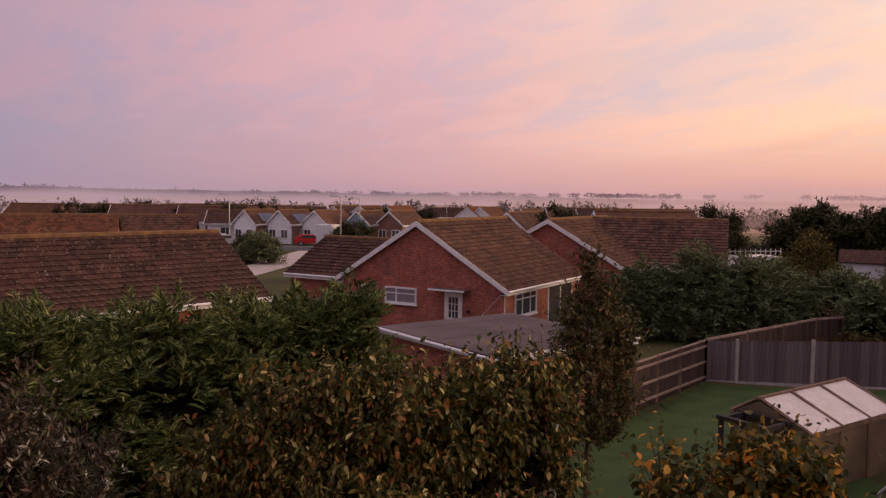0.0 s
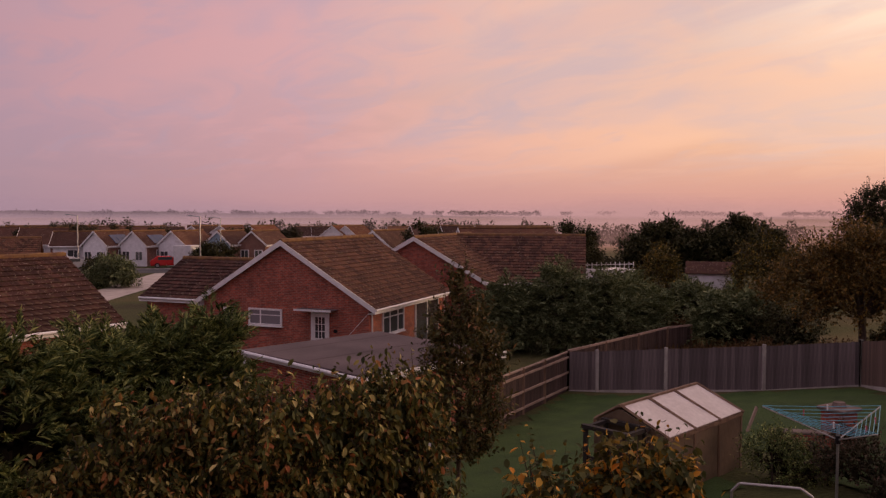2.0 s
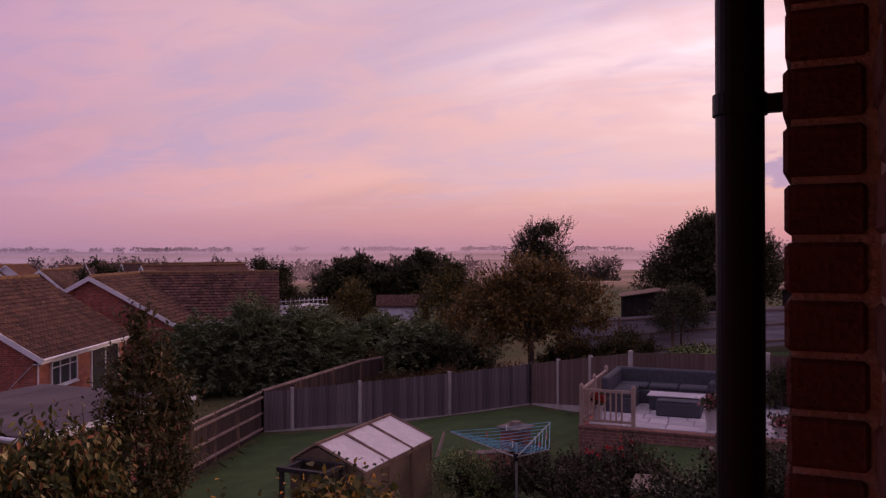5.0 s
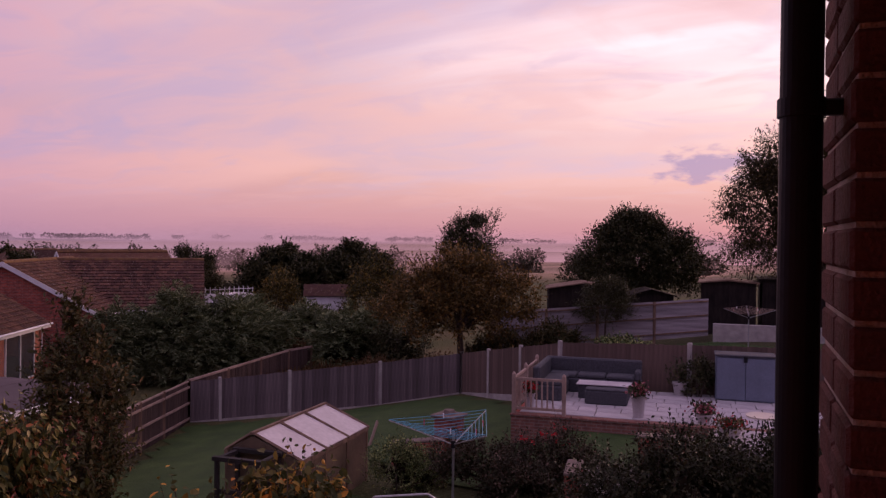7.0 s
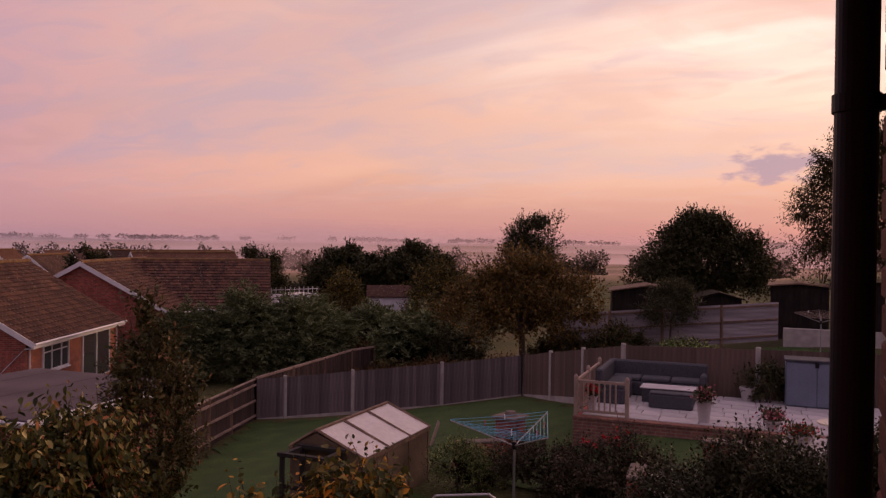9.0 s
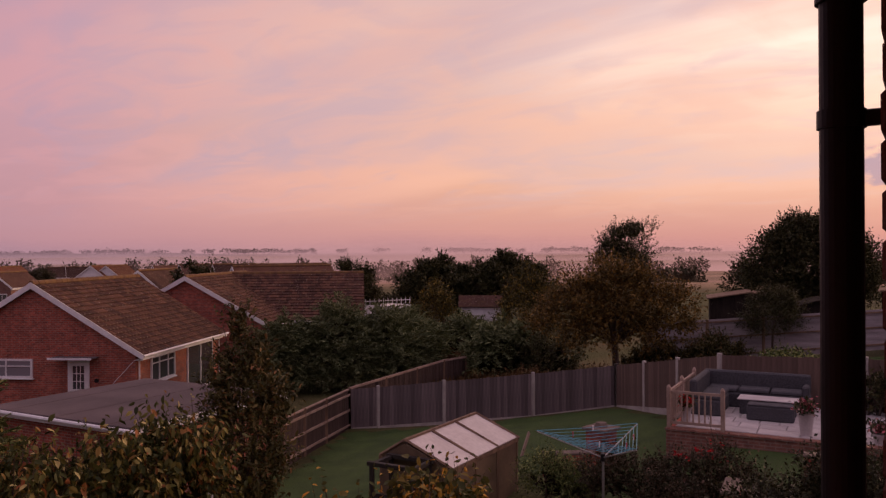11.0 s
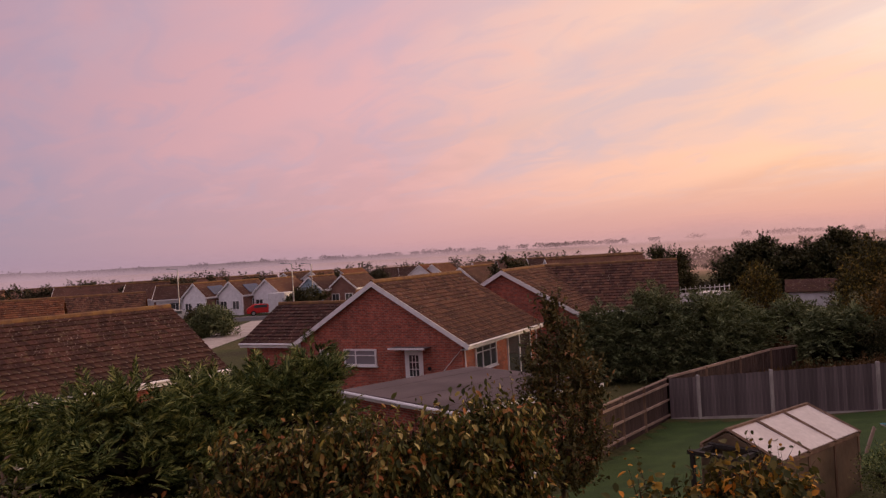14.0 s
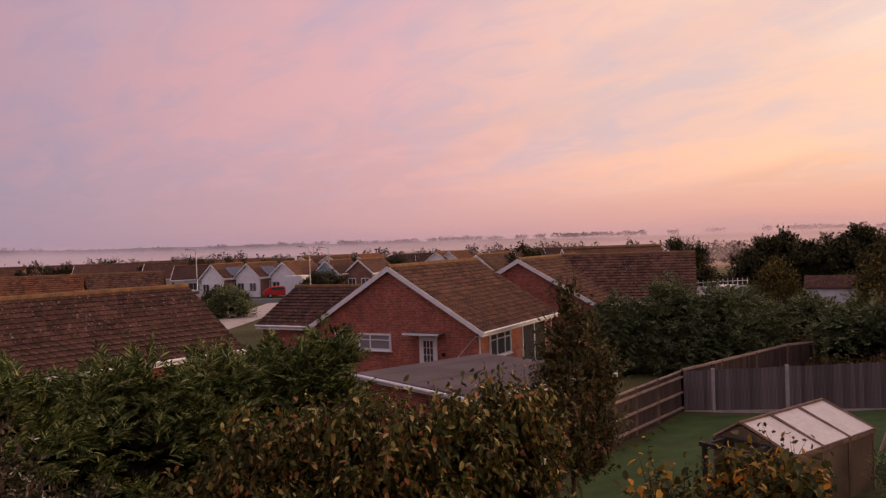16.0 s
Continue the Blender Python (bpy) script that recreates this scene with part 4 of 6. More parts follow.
lap_fence([Q0, along(Q0, Q1, 0.26), along(Q0, Q1, 0.5), along(Q0, Q1, 0.76), Q1])


# ---- raised patio ----
PATIO = pose(12.6, 14.75, 0, 0, 0, math.degrees(math.atan2(-0.8, 0.6)))   # x along the front edge, y toward the fence
FLOOR = 2.53


def patio():
    p = thing("patio", "raised patio of pale slabs behind a low red-brick wall", "patio", PATIO, kind="structure")
    part("wall", a_box(0, 0, 1.0, 9.5, 0.22, FLOOR - 0.07, 0.01), M["brick_far"], p, "low red-brick retaining wall")
    part("wall", a_box(0, 0.222, 1.0, 0.22, 4.0, FLOOR - 0.07), M["brick"], p)
    part("coping", a_box(-0.02, -0.03, FLOOR - 0.068, 9.5, 0.23, FLOOR - 0.01, 0.01), M["brick_far"], p)
    part("bed", a_box(0.23, 0.23, 1.0, 9.5, 4.05, FLOOR - 0.045), M["path"], p)
    slab = bpy.data.meshes.new("slab")
    bm = a_box(0, 0, 0, 1, 1, 0.04, 0.01)
    bm.to_mesh(slab)
    bm.free()
    slab.materials.append(M["slab"])
    rng = random.Random(5)
    y = 0.24
    for row in range(7):
        x, d = 0.24 + rng.uniform(-0.2, 0), 0.54
        while x < 9.4:
            w = rng.choice((0.44, 0.59, 0.89))
            s = new("slab", slab)
            s.parent, s.location = p, (x, y, FLOOR - 0.04 + rng.uniform(0, 0.003))
            s.scale = (w - 0.015, d - 0.015, 1)
            x += w
        y += d
    part("wall", a_box(4.5, -2.85, 1.6, 9.5, -2.63, FLOOR - 0.05, 0.01), M["brick_far"], p, "low red-brick retaining wall")
    part("wall", a_box(4.5, -2.628, 1.6, 4.72, -0.032, FLOOR - 0.05), M["brick_far"], p)
    part("bed", a_box(4.722, -2.628, 1.6, 9.5, -0.032, FLOOR - 0.045), M["path"], p)
    for row in range(5):
        x = 4.52 + rng.uniform(0, 0.2)
        while x < 9.0:
            w = rng.choice((0.44, 0.59, 0.89))
            s = new("slab", slab)
            s.parent, s.location = p, (x, -2.80 + row * 0.55, FLOOR - 0.04 + rng.uniform(0, 0.003))
            s.scale = (w - 0.015, 0.535, 1)
            x += w


patio()


def on_patio(x, y, z=FLOOR, rz=0):
    return PATIO @ pose(x, y, z, 0, 0, rz)


def bank():
    """The lawn banked up against the patio wall."""
    v, q, nx, ny = [], [], 24, 8
    for i in range(nx + 1):
        for j in range(ny + 1):
            p = PATIO @ Vector((1.3 + 3.19 * i / nx, -0.035 - 2.4 * j / ny, 0))
            g = ground_z(p.x, p.y) + 0.034
            p.z = max(g, g + (FLOOR - 0.30 - g) * (1 - smooth_step(j / ny)))
            v.append(tuple(p))
    for i in range(nx):
        for j in range(ny):
            a = i * (ny + 1) + j
            q.append((a, a + 1, a + ny + 2, a + ny + 1))
    tagged(finish("lawn_bank", v, q, M["turf"], smooth=True), "mown grass bank below the patio wall", "lawn", kind="structure")


M["turf"] = worn("mown_turf", (0.026, 0.054, 0.010), (0.050, 0.090, 0.018), 1.2, 60, 0.95, bump=0.8)
bank()


def garden_gate():
    x, y = 1.86, 11.9
    z = ground_z(x, y)
    g = thing("garden_gate", "grey slatted garden gate hung on a white post", "gate", pose(x, y, z, 0, 0, -9))
    part("post", a_box(-0.04, -0.04, -0.2, 0.04, 0.04, 3.2 - z, 0.008), M["white"], g, "white painted post")
    for k in range(9):
        part("slat", a_box(-0.62, -0.012, 0.25 + k * 0.16, -0.045, 0.012, 0.37 + k * 0.16, 0.004), M["rail"], g)
    for xx in (-0.60, -0.12):
        part("stile", a_box(xx, 0.0125, 0.2, xx + 0.07, 0.04, 1.72), M["rail"], g)


garden_gate()


def balustrade():
    r = thing("balustrade", "timber balustrade with square balusters at the patio corner", "balustrade", PATIO)
    for x, y in ((0.05, 0.1), (1.25, 0.1), (0.05, 1.6), (0.05, 3.2)):
        bm = a_box(x - 0.045, y - 0.045, FLOOR - 0.02 if (x, y) != (0.05, 0.1) else 1.6, x + 0.045, y + 0.045, FLOOR + 0.92, 0.008)
        rod(bm, (x, y, FLOOR + 0.92), (x, y, FLOOR + 0.97), 0.05, 0.02, 8)
        part("post", bm, M["rail"], r)
    for z0, z1 in ((0.08, 0.14), (0.78, 0.84)):
        part("rail", a_box(0.096, 0.075, FLOOR + z0, 1.204, 0.125, FLOOR + z1), M["rail"], r)
        part("rail", a_box(0.025, 0.146, FLOOR + z0, 0.075, 3.15, FLOOR + z1), M["rail"], r)
    for k in range(7):
        x = 0.19 + k * 0.13
        part("baluster", a_box(x, 0.082, FLOOR + 0.14, x + 0.035, 0.118, FLOOR + 0.78), M["rail"], r)
    for k in range(18):
        y = 0.26 + k * 0.16
        part("baluster", a_box(0.032, y, FLOOR + 0.14, 0.068, y + 0.035, FLOOR + 0.78), M["rail"], r)


balustrade()


def sofa():
    s = thing("corner_sofa", "dark grey rattan corner sofa with grey cushions", "sofa", on_patio(0, 0, FLOOR))
    part("frame", a_box(0.2, 3.15, 0, 2.85, 3.9, 0.38, 0.03), M["grey_rattan"], s)
    part("frame", a_box(0.2, 1.75, 0, 0.95, 3.145, 0.38, 0.03), M["grey_rattan"], s)
    part("backrest", a_box(0.2, 3.72, 0.382, 2.85, 3.92, 0.86, 0.04), M["grey_rattan"], s)
    part("backrest", a_box(0.2, 1.75, 0.382, 0.38, 3.715, 0.86, 0.04), M["grey_rattan"], s)
    part("armrest", a_box(2.68, 3.17, 0.382, 2.84, 3.7, 0.64, 0.04), M["grey_rattan"], s)
    for x in (0.4, 1.17, 1.94):
        part("cushion", a_box(x, 3.17, 0.384, x + 0.74, 3.7, 0.50, 0.03), M["cushion"], s)
    part("cushion", a_box(0.4, 1.77, 0.384, 0.94, 3.15, 0.50, 0.03), M["cushion"], s)
    t = thing("patio_table", "low rattan table with a pale top", "table", on_patio(1.25, 2.3))
    part("frame", a_box(0.05, 0.05, 0, 1.35, 0.6, 0.36, 0.02), M["grey_rattan"], t)
    part("tabletop", a_box(0, 0, 0.362, 1.4, 0.65, 0.39, 0.008), M["slab"], t)
    b = thing("bench_stool", "dark grey rattan bench stool", "stool", on_patio(1.55, 1.65))
    part("body", a_box(0, 0, 0, 1.06, 0.4, 0.34, 0.03), M["grey_rattan"], b)
    part("cushion", a_box(0.01, 0.01, 0.342, 1.05, 0.39, 0.39, 0.02), M["cushion"], b)


M["cushion"] = worn("grey_cushion", (0.06, 0.06, 0.068), (0.09, 0.09, 0.10), 5, 80, 0.9)
sofa()


def storage_box():
    s = thing("storage_box", "blue-grey resin garden storage box with double doors", "storage box", on_patio(4.75, 3.3))
    part("body", a_box(0, 0.03, 0, 1.45, 0.7, 1.16, 0.015), M["grey_plastic"], s)
    for x in (0.03, 0.735):
        d = part("door", a_box(x, -0.012, 0.04, x + 0.69, 0.026, 1.12, 0.01), M["grey_plastic"], s)
        for k in range(4):
            part("rib", a_box(x + 0.06 + k * 0.16, -0.02, 0.1, x + 0.13 + k * 0.16, -0.0135, 1.06), M["grey_plastic"], d)
    part("lid", a_box(-0.03, -0.04, 1.162, 1.48, 0.73, 1.21, 0.015), M["cushion"], s, "dark grey lid")
    part("latch", a_box(0.68, -0.05, 1.02, 0.77, -0.021, 1.16, 0.008), M["black"], s)


storage_box()


# ---- greenhouse and washing line ----
M["poly"] = worn("milky_roof_sheet", (0.50, 0.44, 0.42), (0.66, 0.60, 0.57), 2.0, 12, 0.30, spec=0.6)
M["tan_sheet"] = worn("stained_clear_sheet", (0.10, 0.07, 0.045), (0.24, 0.17, 0.11), 1.2, 9, 0.4)


def timber_frame():
    """A weathered open frame of dark timber standing against the greenhouse end."""
    yaw = math.degrees(math.atan2(0.57, 0.82))
    f = thing("timber_frame", "blackened open timber frame leaning rails beside the greenhouse", "frame", pose(6.05, 14.45, 1.38, 0, 0, yaw))
    x0, x1, y0, y1, h = -0.95, -0.30, -0.60, 0.25, 1.30
    for x in (x0, x1):
        for y in (y0, y1):
            part("post", a_box(x - 0.035, y - 0.035, -0.15, x + 0.035, y + 0.035, h), M["black_timber"], f)
        part("top_rail", a_box(x - 0.05, y0 - 0.08, h + 0.001, x + 0.05, y1 + 0.08, h + 0.075), M["black_timber"], f)
        part("mid_rail", a_box(x - 0.012, y0 + 0.037, 0.72, x + 0.012, y1 - 0.037, 0.80), M["black_timber"], f)
    for y in (y0, y1):
        part("cross_rail", a_box(x0 + 0.052, y - 0.04, h - 0.02, x1 - 0.052, y + 0.04, h + 0.05), M["black_timber"], f)
        part("low_rail", a_box(x0 + 0.037, y - 0.012, 0.35, x1 - 0.037, y + 0.012, 0.43), M["black_timber"], f)


M["black_timber"] = plain("blackened_timber", (0.03, 0.024, 0.02), 0.85)
timber_frame()


def greenhouse():
    """Ridge along x; the slope toward the viewer falls to -y."""
    gz = 1.38
    m = pose(5.87, 14.32, gz, 0, 0, math.degrees(math.atan2(0.57, 0.82)))
    g = thing("greenhouse", "small old timber greenhouse with milky roof sheets and stained side panels", "greenhouse", m)
    ln, zr, back = 2.94, 1.62, 0.55
    for s, run, ze in ((-1, 1.0, 1.22), (1, back, 1.30)):
        y = s * run
        for k in range(3):
            x0, x1 = 0.07 + k * ln / 3, (k + 1) * ln / 3 - 0.03
            vs = [(x0, y * 1.02, ze - 0.0), (x1, y * 1.02, ze - 0.0), (x1, 0.03 * s, zr - 0.005), (x0, 0.03 * s, zr - 0.005)]
            vs += [(a, b, c + 0.012) for a, b, c in vs]
            finish("roof_sheet", vs, [(0, 1, 2, 3), (7, 6, 5, 4), (0, 4, 5, 1), (1, 5, 6, 2), (2, 6, 7, 3), (3, 7, 4, 0)], M["poly"], g)
        for k in range(4):
            x = 0.02 + k * (ln - 0.02) / 3
            bm = bmesh.new()
            rod(bm, (x, y * 1.06, ze - 0.01), (x, 0, zr + 0.03), 0.032, 0.032, 4)
            part("rafter", bm, M["oldwood"], g)
        part("eaves_beam", a_box(-0.02, y - 0.035, ze - 0.09, ln + 0.02, y + 0.035, ze - 0.012), M["oldwood"], g)
        for k in range(3):
            x0, x1 = 0.05 + k * ln / 3, (k + 1) * ln / 3 - 0.02
            part("side_panel", a_box(x0, y - 0.01, 0.05, x1, y + 0.01, ze - 0.092), M["tan_sheet"], g)
        for k in range(4):
            x = 0.0 + k * (ln - 0.06) / 3
            part("post", a_box(x, y - 0.03, -0.15, x + 0.06, y + 0.03, ze - 0.091), M["oldwood"], g)
    part("ridge_beam", a_box(-0.03, -0.03, zr + 0.0, ln + 0.03, 0.03, zr + 0.05), M["oldwood"], g)
    for x in (0.0, ln - 0.03):
        bm = prism([(-1.0, 0.03), (back, 0.03), (back, 1.28), (0, zr - 0.03), (-1.0, 1.20)], x, x + 0.025)
        bmesh.ops.transform(bm, matrix=Matrix(((0, 1, 0, 0), (1, 0, 0, 0), (0, 0, 1, 0), (0, 0, 0, 1))), verts=bm.verts)
        part("end_panel", bm, M["tan_sheet"], g)


greenhouse()


def clothes_line(x, y, zh, rz, cord, label):
    gz = ground_z(x, y)
    c = thing("rotary_clothes_line", label, "clothes line", pose(x, y, gz, 0, 0, rz))
    h = zh - gz
    part("pole", a_rod((0, 0, -0.1), (0, 0, h + 0.25), 0.024, 0.024, 10), M["steel"], c)
    part("hub", a_rod((0, 0, h - 0.06), (0, 0, h + 0.07), 0.05, 0.04, 10), M["black"], c)
    tips = []
    for a in (177, 57, 297):
        e = Vector((1.17 * math.cos(radians(a)), 1.17 * math.sin(radians(a)), h + 0.41))
        tips.append(e)
        part("arm", a_rod((0, 0, h), e, 0.013, 0.011, 6), M["steel"], c)
    for k in range(1, 7):
        s = 0.35 + 0.65 * k / 6
        for i in range(3):
            bm = bmesh.new()
            p, q = [Vector((0, 0, h)).lerp(t, s) + Vector((0, 0, 0.015)) for t in (tips[i], tips[(i + 1) % 3])]
            mid = (p + q) / 2 - Vector((0, 0, 0.02))
            rod(bm, p, mid, 0.005, n=4), rod(bm, mid, q, 0.005, n=4)
            part("cord", bm, M[cord], c)
    for k, (i, s, w) in enumerate(((0, 0.85, 0.3), (0, 1.0, 0.55), (1, 0.9, 0.4), (2, 1.0, 0.35), (1, 0.7, 0.6))):
        p, q = [Vector((0, 0, h)).lerp(t, s) for t in (tips[i], tips[(i + 1) % 3])]
        m = p.lerp(q, w)
        part("peg", a_box(m.x - 0.012, m.y - 0.012, m.z - 0.07, m.x + 0.012, m.y + 0.012, m.z + 0.03, 0.003), M["white"] if k % 2 else M["petal_pink"], c)


M["steel"] = plain("grey_steel", (0.42, 0.42, 0.42), 0.4, 0.8)
M["cord"] = plain("blue_cord", (0.13, 0.45, 0.60), 0.5)
M["petal_pink"] = leafy("pink_petal", [(0, (0.35, 0.06, 0.10)), (0.6, (0.55, 0.14, 0.18)), (1, (0.75, 0.45, 0.42))], 0.6, 0.3)
clothes_line(8.6, 11.75, 2.97, -36.1, "cord", "rotary washing line with three grey arms strung with blue cord")
clothes_line(30.2, 19.8, 3.5, -20, "rail", "far rotary washing line with a few pale cords")


# ---- the house that the camera looks out of: brick pier, wall and downpipe ----
M["near_brick"] = worn("dark_red_brick", (0.085, 0.030, 0.024), (0.17, 0.062, 0.044), 9, 90, 0.9, piece=0.5, bump=0.6)
M["mortar"] = worn("grey_mortar", (0.38, 0.29, 0.23), (0.55, 0.43, 0.35), 12, 120, 0.95, bump=0.6)
CORNER = pose(1.066, 0.867, 0, 0, 0, -56.5)      # x to the right along the pier's face, y away from the viewer
PIER = 0.1025


def near_wall():
    w = thing("wall_house", "dark red-brick house wall with a projecting pier", "wall", CORNER, kind="structure")
    part("core", a_box(0.008, 0.008, 2.0, PIER + 0.6, 0.44, 9.4), M["mortar"], w)
    part("core", a_box(PIER + 0.008, -0.52, 2.0, PIER + 0.6, 0.007, 9.4), M["mortar"], w)
    header = bpy.data.meshes.new("brick")
    bm = a_box(0, 0, 0, PIER - 0.006, 0.215, 0.065, 0.006)
    bm.to_mesh(header)
    bm.free()
    header.materials.append(M["near_brick"])
    stretcher = bpy.data.meshes.new("brick")
    bm = a_box(0, 0, 0, 0.1025, 0.215, 0.065, 0.006)
    bm.to_mesh(stretcher)
    bm.free()
    stretcher.materials.append(M["near_brick"])
    rng = random.Random(4)
    z0 = 6.65 - 18 * 0.075 + 0.031
    for k in range(44):
        z = z0 + k * 0.075
        b = new("brick", header)
        b.parent, b.location = w, (rng.uniform(-0.002, 0.002), rng.uniform(-0.003, 0.0), z)
        b = new("brick", header)
        b.parent, b.location = w, (rng.uniform(-0.002, 0.002), 0.225 + rng.uniform(-0.002, 0.002), z)
        for j in range(5):
            y = -0.225 * (j + 1) + (0.1125 if k % 2 else 0) - 0.0
            if y + 0.215 > 0 or y < -0.56:
                continue
            s = new("brick", stretcher)
            s.parent, s.location = w, (PIER + rng.uniform(-0.002, 0.002), y, z)



near_wall()
# unseen slab, added overhead to keep sky light off the pier
eaves = part("soffit", a_box(-1.3, -4.5, 7.45, 0.75, 0.2, 7.5), M["white"])
eaves.matrix_basis = CORNER
tagged(eaves, "unseen white soffit added overhead to block sky light", "soffit", kind="structure")
# unseen wall, added behind the viewpoint so near plants and pier get less sky
sky_block_wall = part("wall_sky_block", a_box(-11.5, -0.3, 1.5, 7.0, 0, 7.44), M["brick"])
sky_block_wall.matrix_basis = CORNER @ pose(0, -2.65, 0)
tagged(sky_block_wall, "unseen red-brick house wall added behind the viewpoint to block sky light", "wall", kind="structure")


# unseen roof shape, added to cut off low sky and shade the plants
bm = prism([(-2.35, 7.52), (-2.35, 7.62), (-6.5, 10.4), (-10.6, 7.62), (-10.6, 7.52)], -11.6, 7.1)
bmesh.ops.transform(bm, matrix=Matrix(((0, 1, 0, 0), (1, 0, 0, 0), (0, 0, 1, 0), (0, 0, 0, 1))), verts=bm.verts)
sky_block_roof = part("roof_house", bm, M["tile"])
sky_block_roof.matrix_basis = CORNER
tagged(sky_block_roof, "unseen brown tiled roof added behind the viewpoint to block low sky light", "roof", kind="structure")


def downpipe():
    d = thing("downpipe", "black plastic rainwater downpipe clipped to the brick pier", "downpipe", CORNER)
    # centre of the pipe, left of the pier's edge and a little beyond its face
    x, y, r = -0.064, 0.107, 0.034
    bm = bmesh.new()
    rod(bm, (x, y, 2.2), (x, y, 7.10), r, n=24)
    part("pipe", bm, M["black"], d, smooth=False)
    part("socket", a_rod((x, y, 7.065), (x, y, 7.135), r * 1.18, r * 1.18, 24), M["black"], d)
    part("offset_bend", a_rod((x, y, 7.11), (x - 0.13, y - 0.02, 7.20), r, r, 20), M["black"], d)
    part("outlet", a_rod((x - 0.125, y - 0.02, 7.19), (x - 0.125, y - 0.02, 7.40), r * 1.1, r * 1.1, 20), M["black"], d)
    for z in (6.856,):
        c = part("clip", a_rod((x, y, z), (x, y, z + 0.03), r * 1.12, r * 1.12, 24), M["black"], d)
        part("bracket", a_box(x + r, y - 0.012, z + 0.002, 0.006, y + 0.012, z + 0.028, 0.003), M["black"], c)
    part("clip", a_rod((x, y, 5.0), (x, y, 5.03), r * 1.12, r * 1.12, 24), M["black"], d)
    g = thing("gutter", "black plastic roof gutter seen from below", "gutter", CORNER)
    part("trough", a_box(x - 0.34, y - 0.09, 7.38, x + 0.1, y + 0.05, 7.44, 0.02), M["black"], g)


downpipe()


# ---- near plants ----
M["willow_leaf"] = leafy("dusky_willow_leaf", [(0, (0.02, 0.02, 0.008)), (0.6, (0.05, 0.042, 0.014)), (1, (0.11, 0.08, 0.03))], 0.6, 0.3)
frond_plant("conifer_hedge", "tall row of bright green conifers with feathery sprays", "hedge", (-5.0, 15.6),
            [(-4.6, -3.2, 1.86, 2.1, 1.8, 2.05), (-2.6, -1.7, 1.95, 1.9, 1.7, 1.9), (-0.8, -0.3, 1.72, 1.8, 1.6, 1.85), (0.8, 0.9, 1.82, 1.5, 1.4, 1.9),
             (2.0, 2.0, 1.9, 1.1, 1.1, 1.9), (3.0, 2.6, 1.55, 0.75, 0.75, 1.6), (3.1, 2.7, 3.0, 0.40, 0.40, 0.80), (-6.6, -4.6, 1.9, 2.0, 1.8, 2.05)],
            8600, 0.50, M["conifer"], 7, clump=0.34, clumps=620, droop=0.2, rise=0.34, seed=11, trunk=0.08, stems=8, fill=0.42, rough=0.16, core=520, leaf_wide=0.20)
buddleia = plant("buddleia_bush", "grey-leaved buddleia bush with pale star-like leaf tips", "bush", (-3.95, 7.3),
                 [(-0.05, 0, 1.9, 0.72, 0.8, 1.1), (-0.8, -0.2, 2.05, 0.8, 0.8, 1.15), (0.2, 0.1, 1.05, 0.5, 0.7, 0.85)],
                 2300, 8, 0.085, 0.34, M["silver"], shoot=0.28, up=0.5, droop=0.1, seed=12, fill=0.6, clump=0.22, clumps=150, leaders=14, core=200)


def leaf_stars(root, blobs, count, size, mat, seed):
    """Rosettes of pale young leaves at the shoot tips."""
    rng = np.random.default_rng(seed)
    p, u = crown_points(blobs, count, rng, 0.18, -0.4, 0.2, 0.2, 160)
    p = p + u * 0.12
    out = rng.normal(size=(count * 6, 3)) * 0.8 + np.repeat(u, 6, axis=0) * 0.5 + np.array([0, 0, 0.3])
    leaf_mesh("star_growth", np.repeat(p, 6, axis=0), out, size * (0.6 + 0.6 * rng.random(count * 6)), 0.3, mat, root, seed)


leaf_stars(buddleia, [(-0.05, 0, 1.9, 0.72, 0.8, 1.1), (-0.8, -0.2, 2.05, 0.8, 0.8, 1.15), (0.2, 0.1, 1.05, 0.5, 0.7, 0.85)], 330, 0.075, M["silver_tip"], 121)
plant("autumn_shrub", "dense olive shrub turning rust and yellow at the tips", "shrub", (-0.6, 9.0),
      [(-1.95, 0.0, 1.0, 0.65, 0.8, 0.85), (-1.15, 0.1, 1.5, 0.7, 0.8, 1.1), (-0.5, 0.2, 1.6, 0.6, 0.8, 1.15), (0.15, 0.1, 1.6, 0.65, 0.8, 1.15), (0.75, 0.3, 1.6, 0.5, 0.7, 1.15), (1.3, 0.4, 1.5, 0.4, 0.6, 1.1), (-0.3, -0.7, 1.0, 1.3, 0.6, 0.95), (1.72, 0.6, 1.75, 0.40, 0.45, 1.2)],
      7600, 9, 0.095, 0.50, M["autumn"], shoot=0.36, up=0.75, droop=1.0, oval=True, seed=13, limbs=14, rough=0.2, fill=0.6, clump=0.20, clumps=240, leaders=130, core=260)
plant("red_leaved_bush", "low bush with crimson and green leaves", "bush", (1.35, 8.1),
      [(0, 0, 0.75, 0.5, 0.4, 0.55), (0.75, 0.25, 0.65, 0.45, 0.4, 0.5)],
      650, 7, 0.075, 0.55, M["red_leaf"], oval=True, shoot=0.25, up=0.4, droop=0.3, seed=19, fill=0.6, clump=0.18, clumps=60, core=80)
